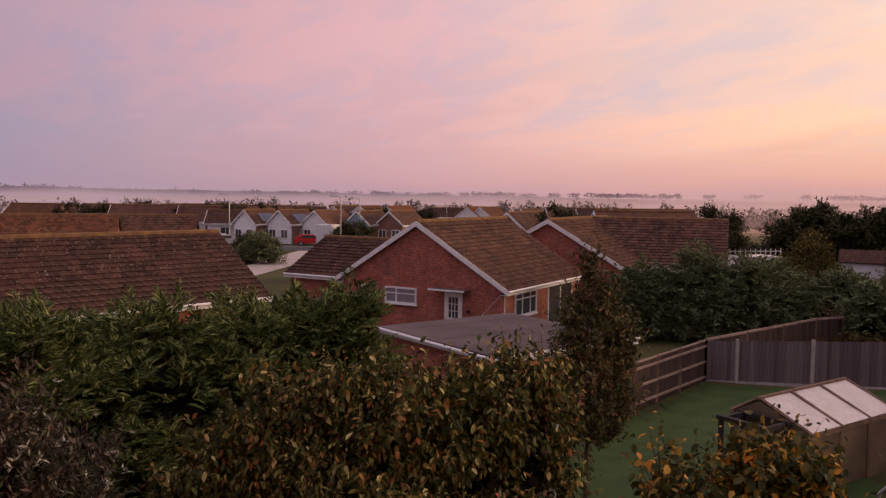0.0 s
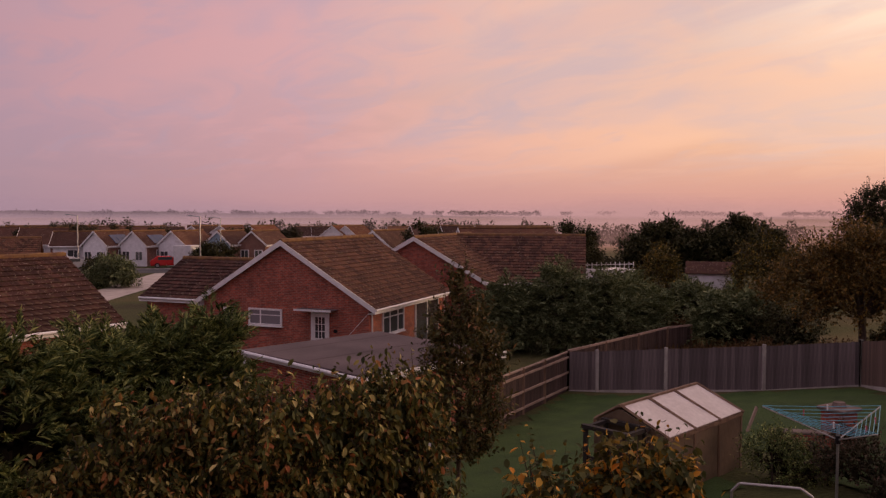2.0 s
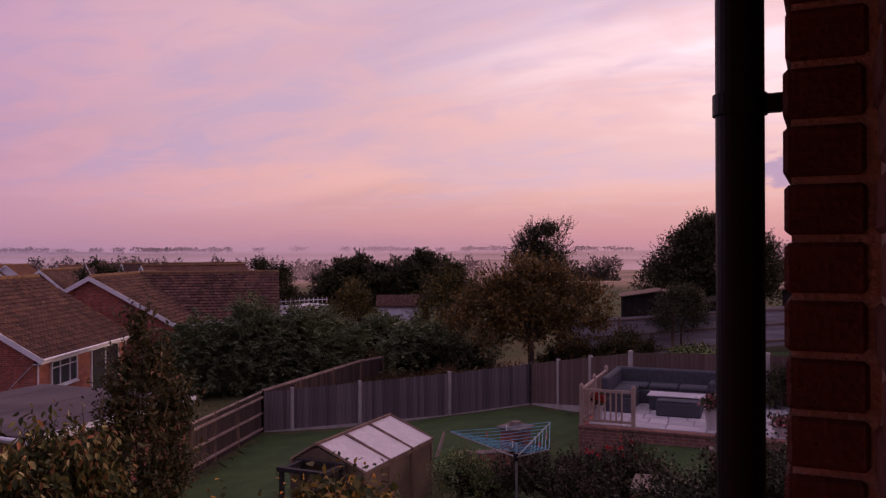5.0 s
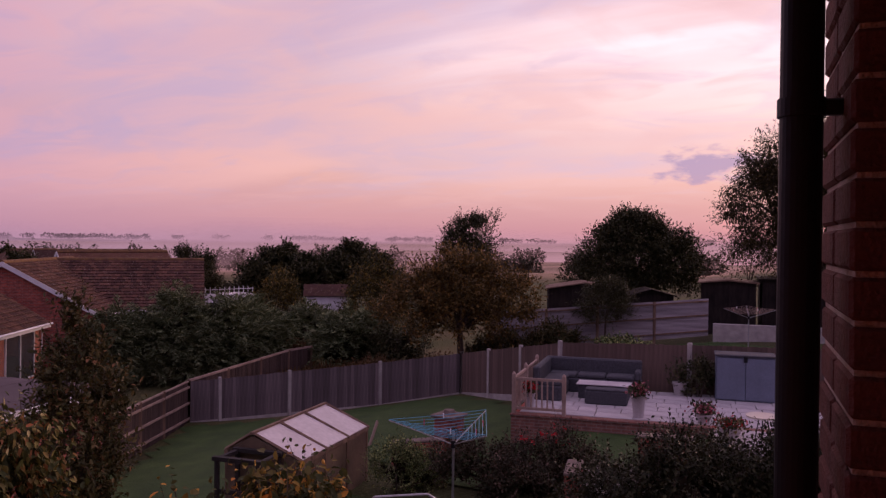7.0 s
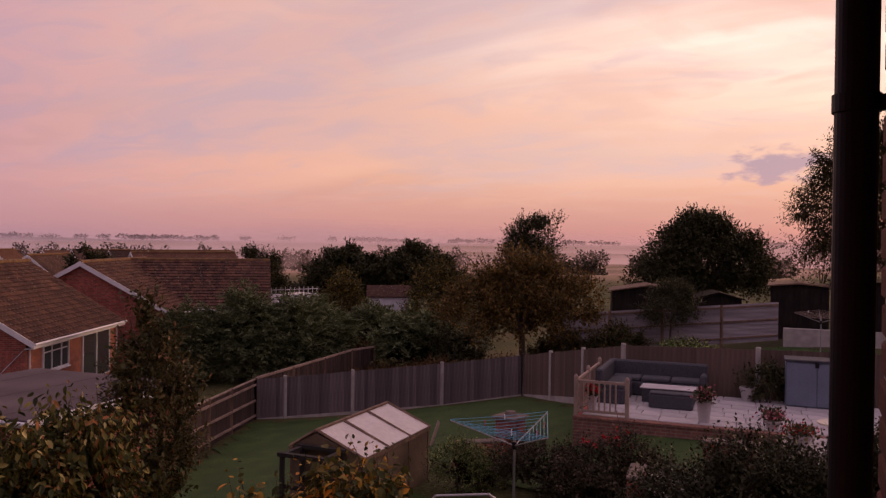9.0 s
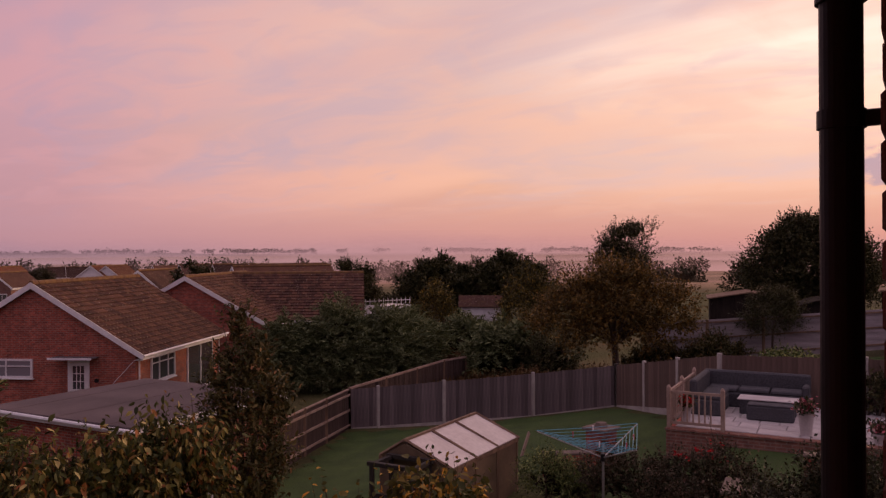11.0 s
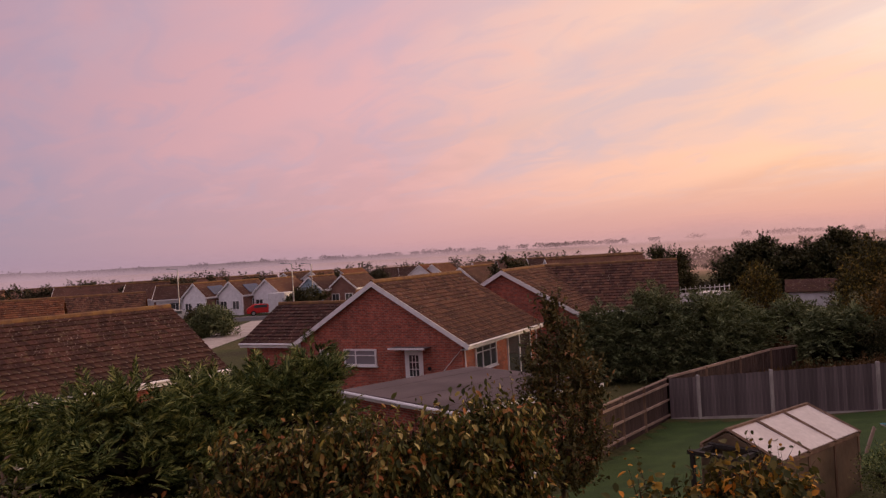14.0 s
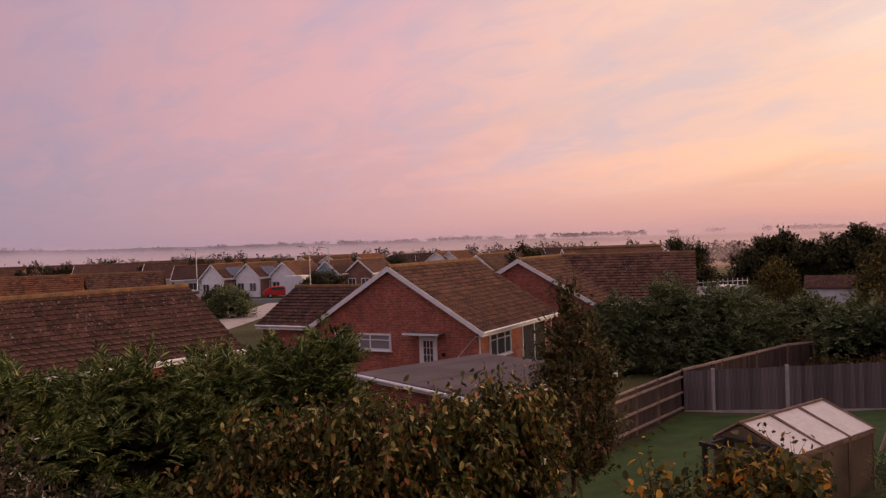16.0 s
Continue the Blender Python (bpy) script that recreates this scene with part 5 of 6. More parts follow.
plant("tall_shrub", "slender dark upright tree with small bronze leaves", "tree", (2.43, 12.6),
      [(0.0, 0, 1.75, 0.42, 0.4, 0.5), (0.0, 0, 2.4, 0.70, 0.6, 0.7), (0.06, 0, 3.05, 0.44, 0.4, 0.65), (0, 0, 3.7, 0.17, 0.17, 0.42)],
      1150, 8, 0.09, 0.48, M["olive_bronze"], oval=True, shoot=0.3, up=0.65, droop=0.15, seed=14, trunk=0.05, limbs=14, fill=0.7, rough=0.22, clump=0.17, clumps=100, leaders=26, low=-0.9)
plant("orange_shrub", "shrub with orange and yellow autumn leaves on bare shoots", "shrub", (2.8, 7.3),
      [(-0.40, 0, 1.15, 0.36, 0.45, 0.8), (0.2, 0.1, 1.25, 0.42, 0.45, 0.8), (0.80, 0.2, 1.2, 0.36, 0.4, 0.75)],
      760, 7, 0.10, 0.68, M["orange_leaf"], shoot=0.36, up=0.65, droop=0.8, oval=True, seed=15, fill=0.7, rough=0.2, clump=0.18, clumps=80, leaders=22, limbs=12)
plant("rose_bush", "dark sprawling rose bush on the bank", "bush", (10.05, 11.75),
      [(-0.6, 0.6, 0.3, 0.55, 0.5, 0.32), (0.1, 0.0, 0.35, 0.6, 0.5, 0.36), (0.6, -0.7, 0.5, 0.36, 0.4, 0.42), (1.0, -1.0, 0.12, 0.5, 0.5, 0.3), (0.0, -0.6, 0.12, 0.9, 0.7, 0.28)],
      3600, 8, 0.055, 0.6, M["rose_leaf"], shoot=0.22, up=0.5, droop=0.2, seed=16, fill=0.6, rough=0.22, clump=0.2, clumps=130, core=150, leaders=10)
plant("dark_shrub", "dense dark evergreen shrub below the patio", "bush", (9.1, 6.9),
      [(0, 0, 0.75, 1.1, 0.9, 0.7), (-0.8, 0.7, 0.5, 0.6, 0.6, 0.5), (0.9, -1.0, 0.8, 0.9, 0.8, 0.75)],
      6400, 8, 0.062, 0.55, M["shade_leaf"], shoot=0.28, up=0.45, droop=0.2, seed=17, fill=0.5, rough=0.2, clump=0.26, clumps=210, core=260)

plant("low_bush", "low bright green bush at the foot of the brick pillar", "bush", (8.75, 13.6),
      [(0, 0, 0.42, 0.55, 0.5, 0.45), (0.35, -0.15, 0.3, 0.4, 0.4, 0.32)],
      1500, 8, 0.045, 0.5, M["conifer"], shoot=0.16, up=0.4, seed=18, clump=0.16, clumps=90, core=90)

# ---- trees and hedges behind the fences ----
for i, (x, y, z0, w, h, sd) in enumerate(((9.6, 37.6, 0.4, 1.35, 2.4, 21), (12.0, 37.2, 0.4, 1.6, 3.3, 22), (14.2, 36.9, 0.4, 1.4, 2.9, 23), (15.9, 37.9, 0.4, 1.25, 2.7, 24))):
    frond_plant("evergreen_tree", "dark feathery evergreen tree on a short bare stem", "tree", (x, y),
                [(0, 0, z0 + h * 0.52, w * 0.95, w * 0.9, h * 0.5), (0.5, 0, z0 + h * 0.40, w * 0.85, w * 0.8, h * 0.36), (-0.6, 0.2, z0 + h * 0.38, w * 0.8, w * 0.8, h * 0.34)],
                1500, 0.72, M["conifer_dark"], 4, clump=0.4, clumps=190, droop=0.3, rise=0.2, leaf_wide=0.22, seed=sd, trunk=0.11, stems=2, low=-0.9, group="evergreen trees behind the fence", core=160)
plant("field_tree", "dark broad field tree standing against the mist", "tree", (31.5, 67, -1.2),
      [(0, 0, 4.4, 3.0, 2.6, 2.1), (-1.7, 0, 3.5, 2.4, 2.2, 1.8), (1.9, 0, 3.7, 2.4, 2.2, 1.8)],
      5200, 7, 0.26, 0.55, M["dark_leaf"], shoot=0.42, up=0.25, clump=0.5, clumps=150, core=160, seed=31, trunk=0.3, fill=0.5, rough=0.15)
plant("field_tree", "dark spreading hawthorn-like tree standing against the mist", "tree", (37.0, 64.5, -0.6),
      [(0, 0, 4.3, 3.0, 2.6, 1.9), (-2.2, 0, 3.6, 2.0, 2.2, 1.6), (2.4, 0, 3.6, 2.2, 2.2, 1.6)],
      4600, 7, 0.26, 0.5, M["dark_leaf"], shoot=0.45, up=0.3, clump=0.5, clumps=150, core=140, seed=32, trunk=0.3, fill=0.55, rough=0.2)
plant("golden_conifer", "golden-tipped conifer in a far garden", "tree", (27.6, 45.5),
      [(0, 0, 2.8, 1.4, 1.4, 2.2), (-0.5, 0, 1.8, 1.4, 1.4, 1.6), (1.0, 0.3, 1.8, 1.3, 1.3, 1.8)],
      1700, 7, 0.22, 0.35, M["gold_leaf"], shoot=0.6, up=0.2, clump=0.50, clumps=70, seed=33, trunk=0.15, rough=0.25)
plant("golden_conifer", "small golden-green conifer in a far garden", "tree", (22.8, 49.5),
      [(0, 0, 2.2, 1.1, 1.1, 1.9), (0.4, 0, 1.4, 1.2, 1.2, 1.3)],
      1000, 7, 0.2, 0.35, M["gold_leaf"], shoot=0.5, up=0.3, seed=34, trunk=0.12, rough=0.2)
plant("garden_tree", "rounded garden tree with bronze autumn leaves", "tree", (21.9, 28.7),
      [(-0.2, 0, 3.7, 1.8, 1.7, 1.5), (-1.9, 0.9, 3.0, 1.4, 1.3, 1.2), (1.5, -0.9, 3.1, 1.3, 1.2, 1.2), (-0.2, 0, 2.6, 2.2, 1.7, 0.9)],
      4300, 8, 0.15, 0.5, M["brown_leaf"], shoot=0.5, up=0.3, droop=0.15, clump=0.38, clumps=210, seed=35, trunk=0.17, limbs=14, fill=0.6, rough=0.16, low=-0.6)
plant("tall_tree", "slim dark tree with an open ragged top", "tree", (35.6, 46.2),
      [(-0.3, 0, 6.6, 0.9, 0.8, 1.1), (0.8, -0.6, 6.6, 0.9, 0.8, 1.4), (0.2, 0, 5.0, 1.3, 1.2, 1.4)],
      2400, 7, 0.16, 0.5, M["dark_leaf"], shoot=0.6, up=0.45, clump=0.55, clumps=60, seed=36, trunk=0.2, fill=0.8, rough=0.25)
plant("round_tree", "large dark round-headed tree beyond the sheds", "tree", (41.8, 35.7),
      [(0, 0, 4.1, 2.7, 2.7, 2.5), (-1.7, 1.3, 3.7, 2.0, 1.9, 1.8), (1.7, -1.5, 3.7, 2.0, 1.9, 1.8), (0, 0, 5.2, 1.9, 1.9, 1.6)],
      7800, 8, 0.19, 0.5, M["dark_leaf"], shoot=0.6, up=0.25, droop=0.1, clump=0.42, clumps=430, seed=37, trunk=0.35, limbs=22, fill=0.6, rough=0.14)
plant("willow_tree", "tall drooping-branched tree with lit edges", "tree", (39.8, 21.4),
      [(0, 0, 7.6, 3.2, 3.2, 2.6), (-1.8, 1.6, 6.3, 2.3, 2.3, 1.9), (-2.7, 2.0, 4.6, 1.4, 1.4, 1.3), (1.5, -2, 6.5, 3, 3, 2.6), (0.0, 0.0, 5.0, 2.4, 2.4, 1.9)],
      11000, 8, 0.18, 0.32, M["willow_leaf"], shoot=0.6, up=-0.1, droop=0.5, clump=0.6, clumps=260, seed=38, trunk=0.35, limbs=16, fill=0.65, rough=0.2)
plant("young_tree", "thin young tree with open feathery branches", "tree", (37.5, 24.6),
      [(0, 0, 2.9, 1.1, 1.1, 1.3), (0.3, 0, 3.6, 0.7, 0.7, 0.9)],
      300, 8, 0.16, 0.4, M["dark_bronze"], shoot=0.6, up=0.5, seed=39, trunk=0.06, fill=0.9, rough=0.3)
plant("lollipop_tree", "small round-headed garden tree on a thin stem", "tree", (28.9, 26.6),
      [(0, 0, 2.1, 1.05, 1.0, 0.9), (0.3, 0, 2.5, 0.7, 0.7, 0.6)],
      2400, 7, 0.08, 0.5, M["dark_leaf"], shoot=0.3, up=0.3, seed=40, trunk=0.06, fill=0.5, clump=0.25, clumps=120)
plant("garden_tree", "small dark tree beside the far roof end", "tree", (19.2, 56),
      [(0, 0, 4.4, 1.3, 1.2, 1.1), (0.6, 0, 3.4, 1.1, 1.1, 1.3)],
      2600, 7, 0.16, 0.5, M["dark_leaf"], shoot=0.45, up=0.3, clump=0.40, clumps=40, seed=41, trunk=0.14, rough=0.25)


# ---- lawns and rough grass ----
def inside(x, y, poly):
    hit = False
    for i in range(len(poly)):
        (xa, ya), (xb, yb) = poly[i], poly[i - 1]
        if (ya > y) != (yb > y) and x < (xb - xa) * (y - ya) / (yb - ya) + xa:
            hit = not hit
    return hit


def grass(name, label, poly, n, tall, mat, turf=None, lean=0.5, seed=50, step=0.5):
    """A patch of grass blades, over a sheet of turf where the grass is mown."""
    rng = np.random.default_rng(seed)
    xs, ys = [p[0] for p in poly], [p[1] for p in poly]
    pts = []
    while len(pts) < n:
        x, y = rng.uniform(min(xs), max(xs)), rng.uniform(min(ys), max(ys))
        if inside(x, y, poly):
            pts.append((x, y, ground_z(x, y)))
    at = np.array(pts)
    way = rng.normal(size=(n, 3)) * lean + np.array([0, 0, 1.0])
    way[:, 2] = np.abs(way[:, 2]) + 0.3
    root = leaf_mesh(name, at, way, tall * (0.5 + rng.random(n)), 0.12 if tall > 0.12 else 0.3, mat, None, seed)
    tagged(root, label, "grass", kind="stuff")
    if turf:
        v, q, idx = [], [], {}
        for i in range(int(min(xs) / step) - 1, int(max(xs) / step) + 2):
            for j in range(int(min(ys) / step) - 1, int(max(ys) / step) + 2):
                if inside((i + 0.5) * step, (j + 0.5) * step, poly):
                    c = []
                    for a, b in ((i, j), (i + 1, j), (i + 1, j + 1), (i, j + 1)):
                        if (a, b) not in idx:
                            idx[a, b] = len(v)
                            v.append((a * step, b * step, ground_z(a * step, b * step) + 0.03))
                        c.append(idx[a, b])
                    q.append(tuple(c))
        tagged(finish("lawn", v, q, turf, smooth=True), "mown green lawn", "lawn", kind="structure")


LAWN = [(6.2, 23.2), (9.4, 28.2), (15.3, 25.0), (17.6, 23.3), (16.0, 17.4), (12.4, 14.4), (15.4, 10.4), (11.0, 9.8), (9.6, 12.4), (10.2, 16.6), (8.6, 17.6), (7.6, 12.5), (6.2, 10.0), (2.0, 10.0), (1.6, 14.0), (4.6, 21.6), (5.4, 23.2)]
grass("lawn_grass", "short green blades of the mown lawn", LAWN, 30000, 0.035, M["grass"], M["turf"])
grass("rough_grass", "tall dry reddish grass beyond the fence", [(12, 30.5), (17, 27), (20, 25.5), (22, 23), (26, 29), (20, 36), (15, 34)], 15000, 0.55, M["dry_grass"], seed=51)
BACK = [(19.3, 15.6), (22.0, 11.8), (30.0, 16.0), (31.5, 22.0), (27.5, 26.5), (20.5, 22.5)]
grass("lawn_grass", "short green blades of the neighbouring lawn", BACK, 9000, 0.07, M["grass"], M["turf"], seed=52)
grass("lawn_grass", "short green blades of a strip of lawn between shrubs", [(20.5, 26.0), (23.5, 24.5), (25.0, 27.0), (22.5, 29.0)], 3000, 0.06, M["grass"], M["turf"], seed=53)

# low planting beyond the fences
for i, (x, y, w, h, mat, sd) in enumerate(((18.2, 37.9, 0.7, 0.6, "dry_grass", 61), (20.6, 36.2, 1.6, 1.6, "conifer_dark", 62), (22.0, 34.5, 1.6, 1.3, "dark_leaf", 63),
                                          (24.6, 29.2, 1.3, 0.9, "dark_bronze", 64), (26.8, 27.8, 1.2, 0.8, "dark_bronze", 65), (19.6, 27.2, 0.9, 0.5, "dry_grass", 66),
                                          (23.4, 20.8, 0.9, 0.5, "conifer", 67), (20.6, 41.0, 2.0, 1.6, "conifer_dark", 68), (18.0, 29.6, 0.9, 0.5, "dry_grass", 69))):
    if mat == "conifer_dark":
        frond_plant("garden_hedge", "dark feathery evergreen bush in the gardens beyond the fence", "bush", (x, y),
                    [(0, 0, h * 0.8, w, w * 0.8, h * 0.8), (w * 0.5, 0.2, h * 0.6, w * 0.7, w * 0.7, h * 0.6), (-w * 0.5, 0, h * 0.6, w * 0.7, w * 0.7, h * 0.6)],
                    900, 0.6, M[mat], 4, clump=0.35, clumps=140, seed=sd, stems=2, group="bushes beyond the fence", core=160)
        continue
    plant("garden_bush", "dark rounded bush in the gardens beyond the fence" if mat != "dry_grass" else "reddish clump of dry growth", "bush", (x, y),
          [(0, 0, h * 0.8, w, w * 0.8, h * 0.8), (w * 0.5, 0.2, h * 0.6, w * 0.7, w * 0.7, h * 0.6), (-w * 0.5, 0, h * 0.6, w * 0.7, w * 0.7, h * 0.6)],
          1300, 8, 0.13, 0.45, M[mat], shoot=0.3, up=0.35, seed=sd, clump=0.28, clumps=110, group="bushes beyond the fence", core=90)

# ---- things on the patio ----
M["terracotta_grey"] = plain("pale_glazed_pot", (0.50, 0.46, 0.45), 0.5)
M["petal_red"] = leafy("red_petal", [(0, (0.35, 0.01, 0.02)), (1, (0.55, 0.03, 0.03))], 0.6, 0.3)
M["petal_white"] = leafy("white_petal", [(0, (0.4, 0.36, 0.33)), (1, (0.75, 0.7, 0.66))], 0.6, 0.3)
M["table_top"] = plain("pale_mosaic_top", (0.62, 0.55, 0.46), 0.5)


def pot(m, label, h, r, leaf_mat, petals=None, tall=0.3, seed=70):
    p = thing("plant_pot", label, "plant pot", m, "patio pots")
    bm = bmesh.new()
    rod(bm, (0, 0, 0), (0, 0, h), r * 0.68, r, 18)
    rod(bm, (0, 0, h - 0.05), (0, 0, h + 0.004), r * 1.08, r * 1.1, 18)
    part("pot", bm, M["terracotta_grey"], p)
    rng = np.random.default_rng(seed)
    n = 260
    at = rng.normal(size=(n, 3)) * np.array([r * 0.7, r * 0.7, tall * 0.3]) + np.array([0, 0, h + tall * 0.4])
    leaf_mesh("foliage", at, rng.normal(size=(n, 3)) + np.array([0, 0, 0.5]), 0.10 * (0.6 + rng.random(n)), 0.4, leaf_mat, p, seed)
    if petals:
        at = rng.normal(size=(150, 3)) * np.array([r * 0.7, r * 0.7, tall * 0.25]) + np.array([0, 0, h + tall * 0.55])
        leaf_mesh("flowers", at, rng.normal(size=(150, 3)), 0.06 * (0.6 + rng.random(150)), 0.8, petals, p, seed + 1)


pot(on_patio(2.94, 0.5), "tall pale pot of pink flowers on the patio edge", 0.48, 0.17, M["dark_leaf"], M["petal_pink"], 0.3, 71)
pot(on_patio(3.85, 3.75), "pale pot with an arching green plant by the fence", 0.34, 0.2, M["dark_leaf"], None, 0.6, 72)
pot(on_patio(0.35, 0.6), "dark pot with small orange flowers behind the balusters", 0.4, 0.12, M["dark_bronze"], M["petal_red"], 0.25, 73)
pot(on_patio(4.4, 0.4), "low pot of red and white flowers", 0.2, 0.18, M["dark_leaf"], M["petal_pink"], 0.25, 74)
plant("fence_shrub", "dark leafy shrub with pale flowers by the storage box", "bush", tuple(on_patio(4.35, 3.75).translation), [(0, 0, 0.4, 0.35, 0.3, 0.4)], 160, 8, 0.1, 0.5, M["dark_leaf"], shoot=0.2, seed=75, clump=0.15, clumps=20)


def bistro():
    t = thing("bistro_table", "small round table with a pale mosaic top", "table", on_patio(5.45, -1.95))
    part("tabletop", a_rod((0, 0, 0.70), (0, 0, 0.73), 0.32, 0.32, 28), M["table_top"], t)
    for k in range(3):
        a = radians(120 * k + 20)
        part("leg", a_rod((0.22 * math.cos(a), 0.22 * math.sin(a), 0), (0.08 * math.cos(a), 0.08 * math.sin(a), 0.70), 0.012, n=6), M["black"], t)
    c = thing("bistro_chair", "black metal garden chair with a curved back", "chair", on_patio(6.0, -1.8, FLOOR, 100))
    part("seat", a_rod((0, 0, 0.43), (0, 0, 0.46), 0.21, 0.21, 20), M["black"], c)
    for sx in (-1, 1):
        for sy in (-1, 1):
            part("leg", a_rod((sx * 0.2, sy * 0.19, 0), (sx * 0.14, sy * 0.14, 0.43), 0.012, n=6), M["black"], c)
    bm = bmesh.new()
    pts = [(-0.22 * math.cos(radians(a)), 0.12 + 0.10 * math.sin(radians(a)), 0.46 + 0.40 * math.sin(radians(a))) for a in range(0, 181, 20)]
    for a, b in zip(pts, pts[1:]):
        rod(bm, a, b, 0.013, n=6)
    part("back_hoop", bm, M["black"], c)
    for x in (-0.1, 0, 0.1):
        part("back_bar", a_rod((x, 0.13, 0.46), (x, 0.215, 0.84), 0.008, n=5), M["black"], c)


bistro()
pot(on_patio(4.9, -0.9), "low dark tub with rust-coloured growth beside the bistro table", 0.22, 0.24, M["dark_bronze"], M["petal_red"], 0.2, 76)

# ---- brick pillar, low walls and stones in the garden ----
M["stone"] = worn("rough_stone", (0.12, 0.09, 0.075), (0.24, 0.18, 0.15), 4, 30, 0.95, bump=0.8)


def pillar():
    x, y = 11.4, 15.6
    p = thing("brick_pillar", "short brick pillar with a stone cap on the lawn", "pillar", pose(x, y, ground_z(x, y), 0, 0, 20))
    part("shaft", a_box(-0.26, -0.26, -0.2, 0.26, 0.26, 0.85, 0.01), M["brick"], p)
    part("cap", a_box(-0.33, -0.33, 0.852, 0.33, 0.33, 0.92, 0.015), M["stone"], p)
    part("ball", a_rod((0, 0, 0.922), (0, 0, 1.02), 0.16, 0.12, 12), M["stone"], p)
    for (wx, wy, ln, rz, h) in ((9.9, 15.7, 1.2, -20, 0.5), (11.9, 10.3, 1.1, -50, 0.75), (9.9, 9.9, 0.9, 40, 0.5)):
        w = thing("low_wall", "low weathered brick garden wall", "wall", pose(wx, wy, ground_z(wx, wy), 0, 0, rz), "low garden walls")
        part("courses", a_box(0, 0, -0.3, ln, 0.25, h, 0.02), M["brick"], w)
        part("coping", a_box(-0.02, -0.02, h + 0.002, ln + 0.02, 0.27, h + 0.06, 0.015), M["stone"], w)
    rng = random.Random(8)
    for k in range(9):
        a, r = radians(rng.uniform(40, 53)), rng.uniform(8.6, 10.0)
        x, y = r * math.sin(a), r * math.cos(a)
        bm = bmesh.new()
        bmesh.ops.create_icosphere(bm, subdivisions=2, radius=rng.uniform(0.15, 0.32))
        for v in bm.verts:
            v.co += Vector(noise.noise_vector(v.co * 3 + Vector((k, 0, 0)))) * 0.09
            v.co.z *= 0.75
        ob = part("garden_stone", bm, M["stone"])
        ob.matrix_basis = pose(x, y, ground_z(x, y) + 0.1, 0, 0, rng.uniform(0, 360))
        tagged(ob, "rough reddish stone on the garden bank", "stone", "garden stones")


pillar()


prop = thing("leaning_board", "pale board leaning behind the greenhouse", "board", pose(11.0, 18.6, ground_z(11.0, 18.6), 0, 0, 30))
bm = a_box(-0.06, -0.015, 0, 0.06, 0.015, 0.75, 0.004)
bmesh.ops.rotate(bm, cent=(0, 0, 0), matrix=Matrix.Rotation(radians(38), 3, "Y"), verts=bm.verts)
part("plank", bm, M["rail"], prop)


def hoop():
    x, y = 6.15, 9.6
    h = thing("metal_hoop", "grey metal hoop handle among the plants", "hoop", pose(x, y, ground_z(x, y), 0, 0, -25))
    bm = bmesh.new()
    pts = [(-0.55, 0, 0), (-0.55, 0, 1.0), (-0.45, 0, 1.12), (0.3, 0, 1.12), (0.45, 0, 1.02), (0.5, 0, 0.85), (0.5, 0, 0)]
    for a, b in zip(pts, pts[1:]):
        rod(bm, a, b, 0.02, n=8)
    part("tube", bm, M["steel"], h)


hoop()
for k, (x, y, s) in enumerate(((10.75, 11.15, 80), (10.35, 11.3, 81))):
    z = ground_z(x, y)
    plant("flowering_rose", "rose stems with a few deep red blooms", "flower", (x, y), [(0, 0, 0.85, 0.35, 0.3, 0.2)], 10, 5, 0.06, 0.8, M["petal_red"], shoot=0.06, seed=s, clump=0.06, clumps=5)
plant("flowering_plant", "low plant covered in small white flowers", "flower", (8.4, 7.5), [(0, 0, 0.75, 0.45, 0.4, 0.4)], 160, 6, 0.05, 0.8, M["petal_white"], shoot=0.15, seed=83, clump=0.12, clumps=30)
plant("flower_spikes", "pink buddleia flower spikes above the bush", "flower", (-4.15, 7.2), [(0, 0, 2.9, 0.45, 0.3, 0.15)], 6, 12, 0.04, 0.8, M["petal_pink"], shoot=0.2, up=0.7, seed=84, clump=0.05, clumps=4)


# ---- sheds beyond the gardens ----
def shed(x, y, rz, w, d, top, mat, roof, label, rise=0.35):
    z = ground_z(x, y)
    s = thing("garden_shed", label, "shed", pose(x, y, 0, 0, 0, rz), "sheds beyond the gardens")
    part("wall", prism([(0, z - 0.2), (w, z - 0.2), (w, top - rise), (w / 2, top - 0.06), (0, top - rise)], 0, d), M[mat], s)
    for k in range(int(w / 0.3)):
        part("board", a_box(k * 0.3 + 0.01, -0.02, z, k * 0.3 + 0.28, -0.003, top - rise - 0.02), M[mat], s)
    for sg in (0, 1):
        xa = -0.15 if sg == 0 else w + 0.15
        part("roof", prism([(xa, top - rise - 0.07), (xa, top - rise - 0.01), (w / 2, top), (w / 2, top - 0.06)], -0.2, d + 0.2), M[roof], s)
    return s


shed(32.9, 34.6, -42, 4.2, 3.0, 4.25, "darkwood", "oldwood", "dark timber shed with a weathered felt roof")
shed(34.6, 30.0, -42, 2.4, 2.4, 4.05, "darkwood", "darkwood", "small dark timber shed with one lighter corner")
shed(34.4, 25.2, -55, 2.6, 3.0, 4.8, "darkwood", "oldwood", "black timber shed with a thin brown roof edge", 0.12)
shed(36.3, 23.0, -55, 9.0, 4.0, 5.0, "darkwood", "darkwood", "long black-stained timber outbuilding", 0.12)
wl = thing("block_wall", "low pale rendered block wall beyond the lawn", "wall", pose(30.6, 23.4, 2.2, 0, 0, -55), group="low garden walls")
part("blocks", a_box(1.3, 0, -0.4, 9.0, 0.2, 0.78, 0.02), M["concrete"], wl)
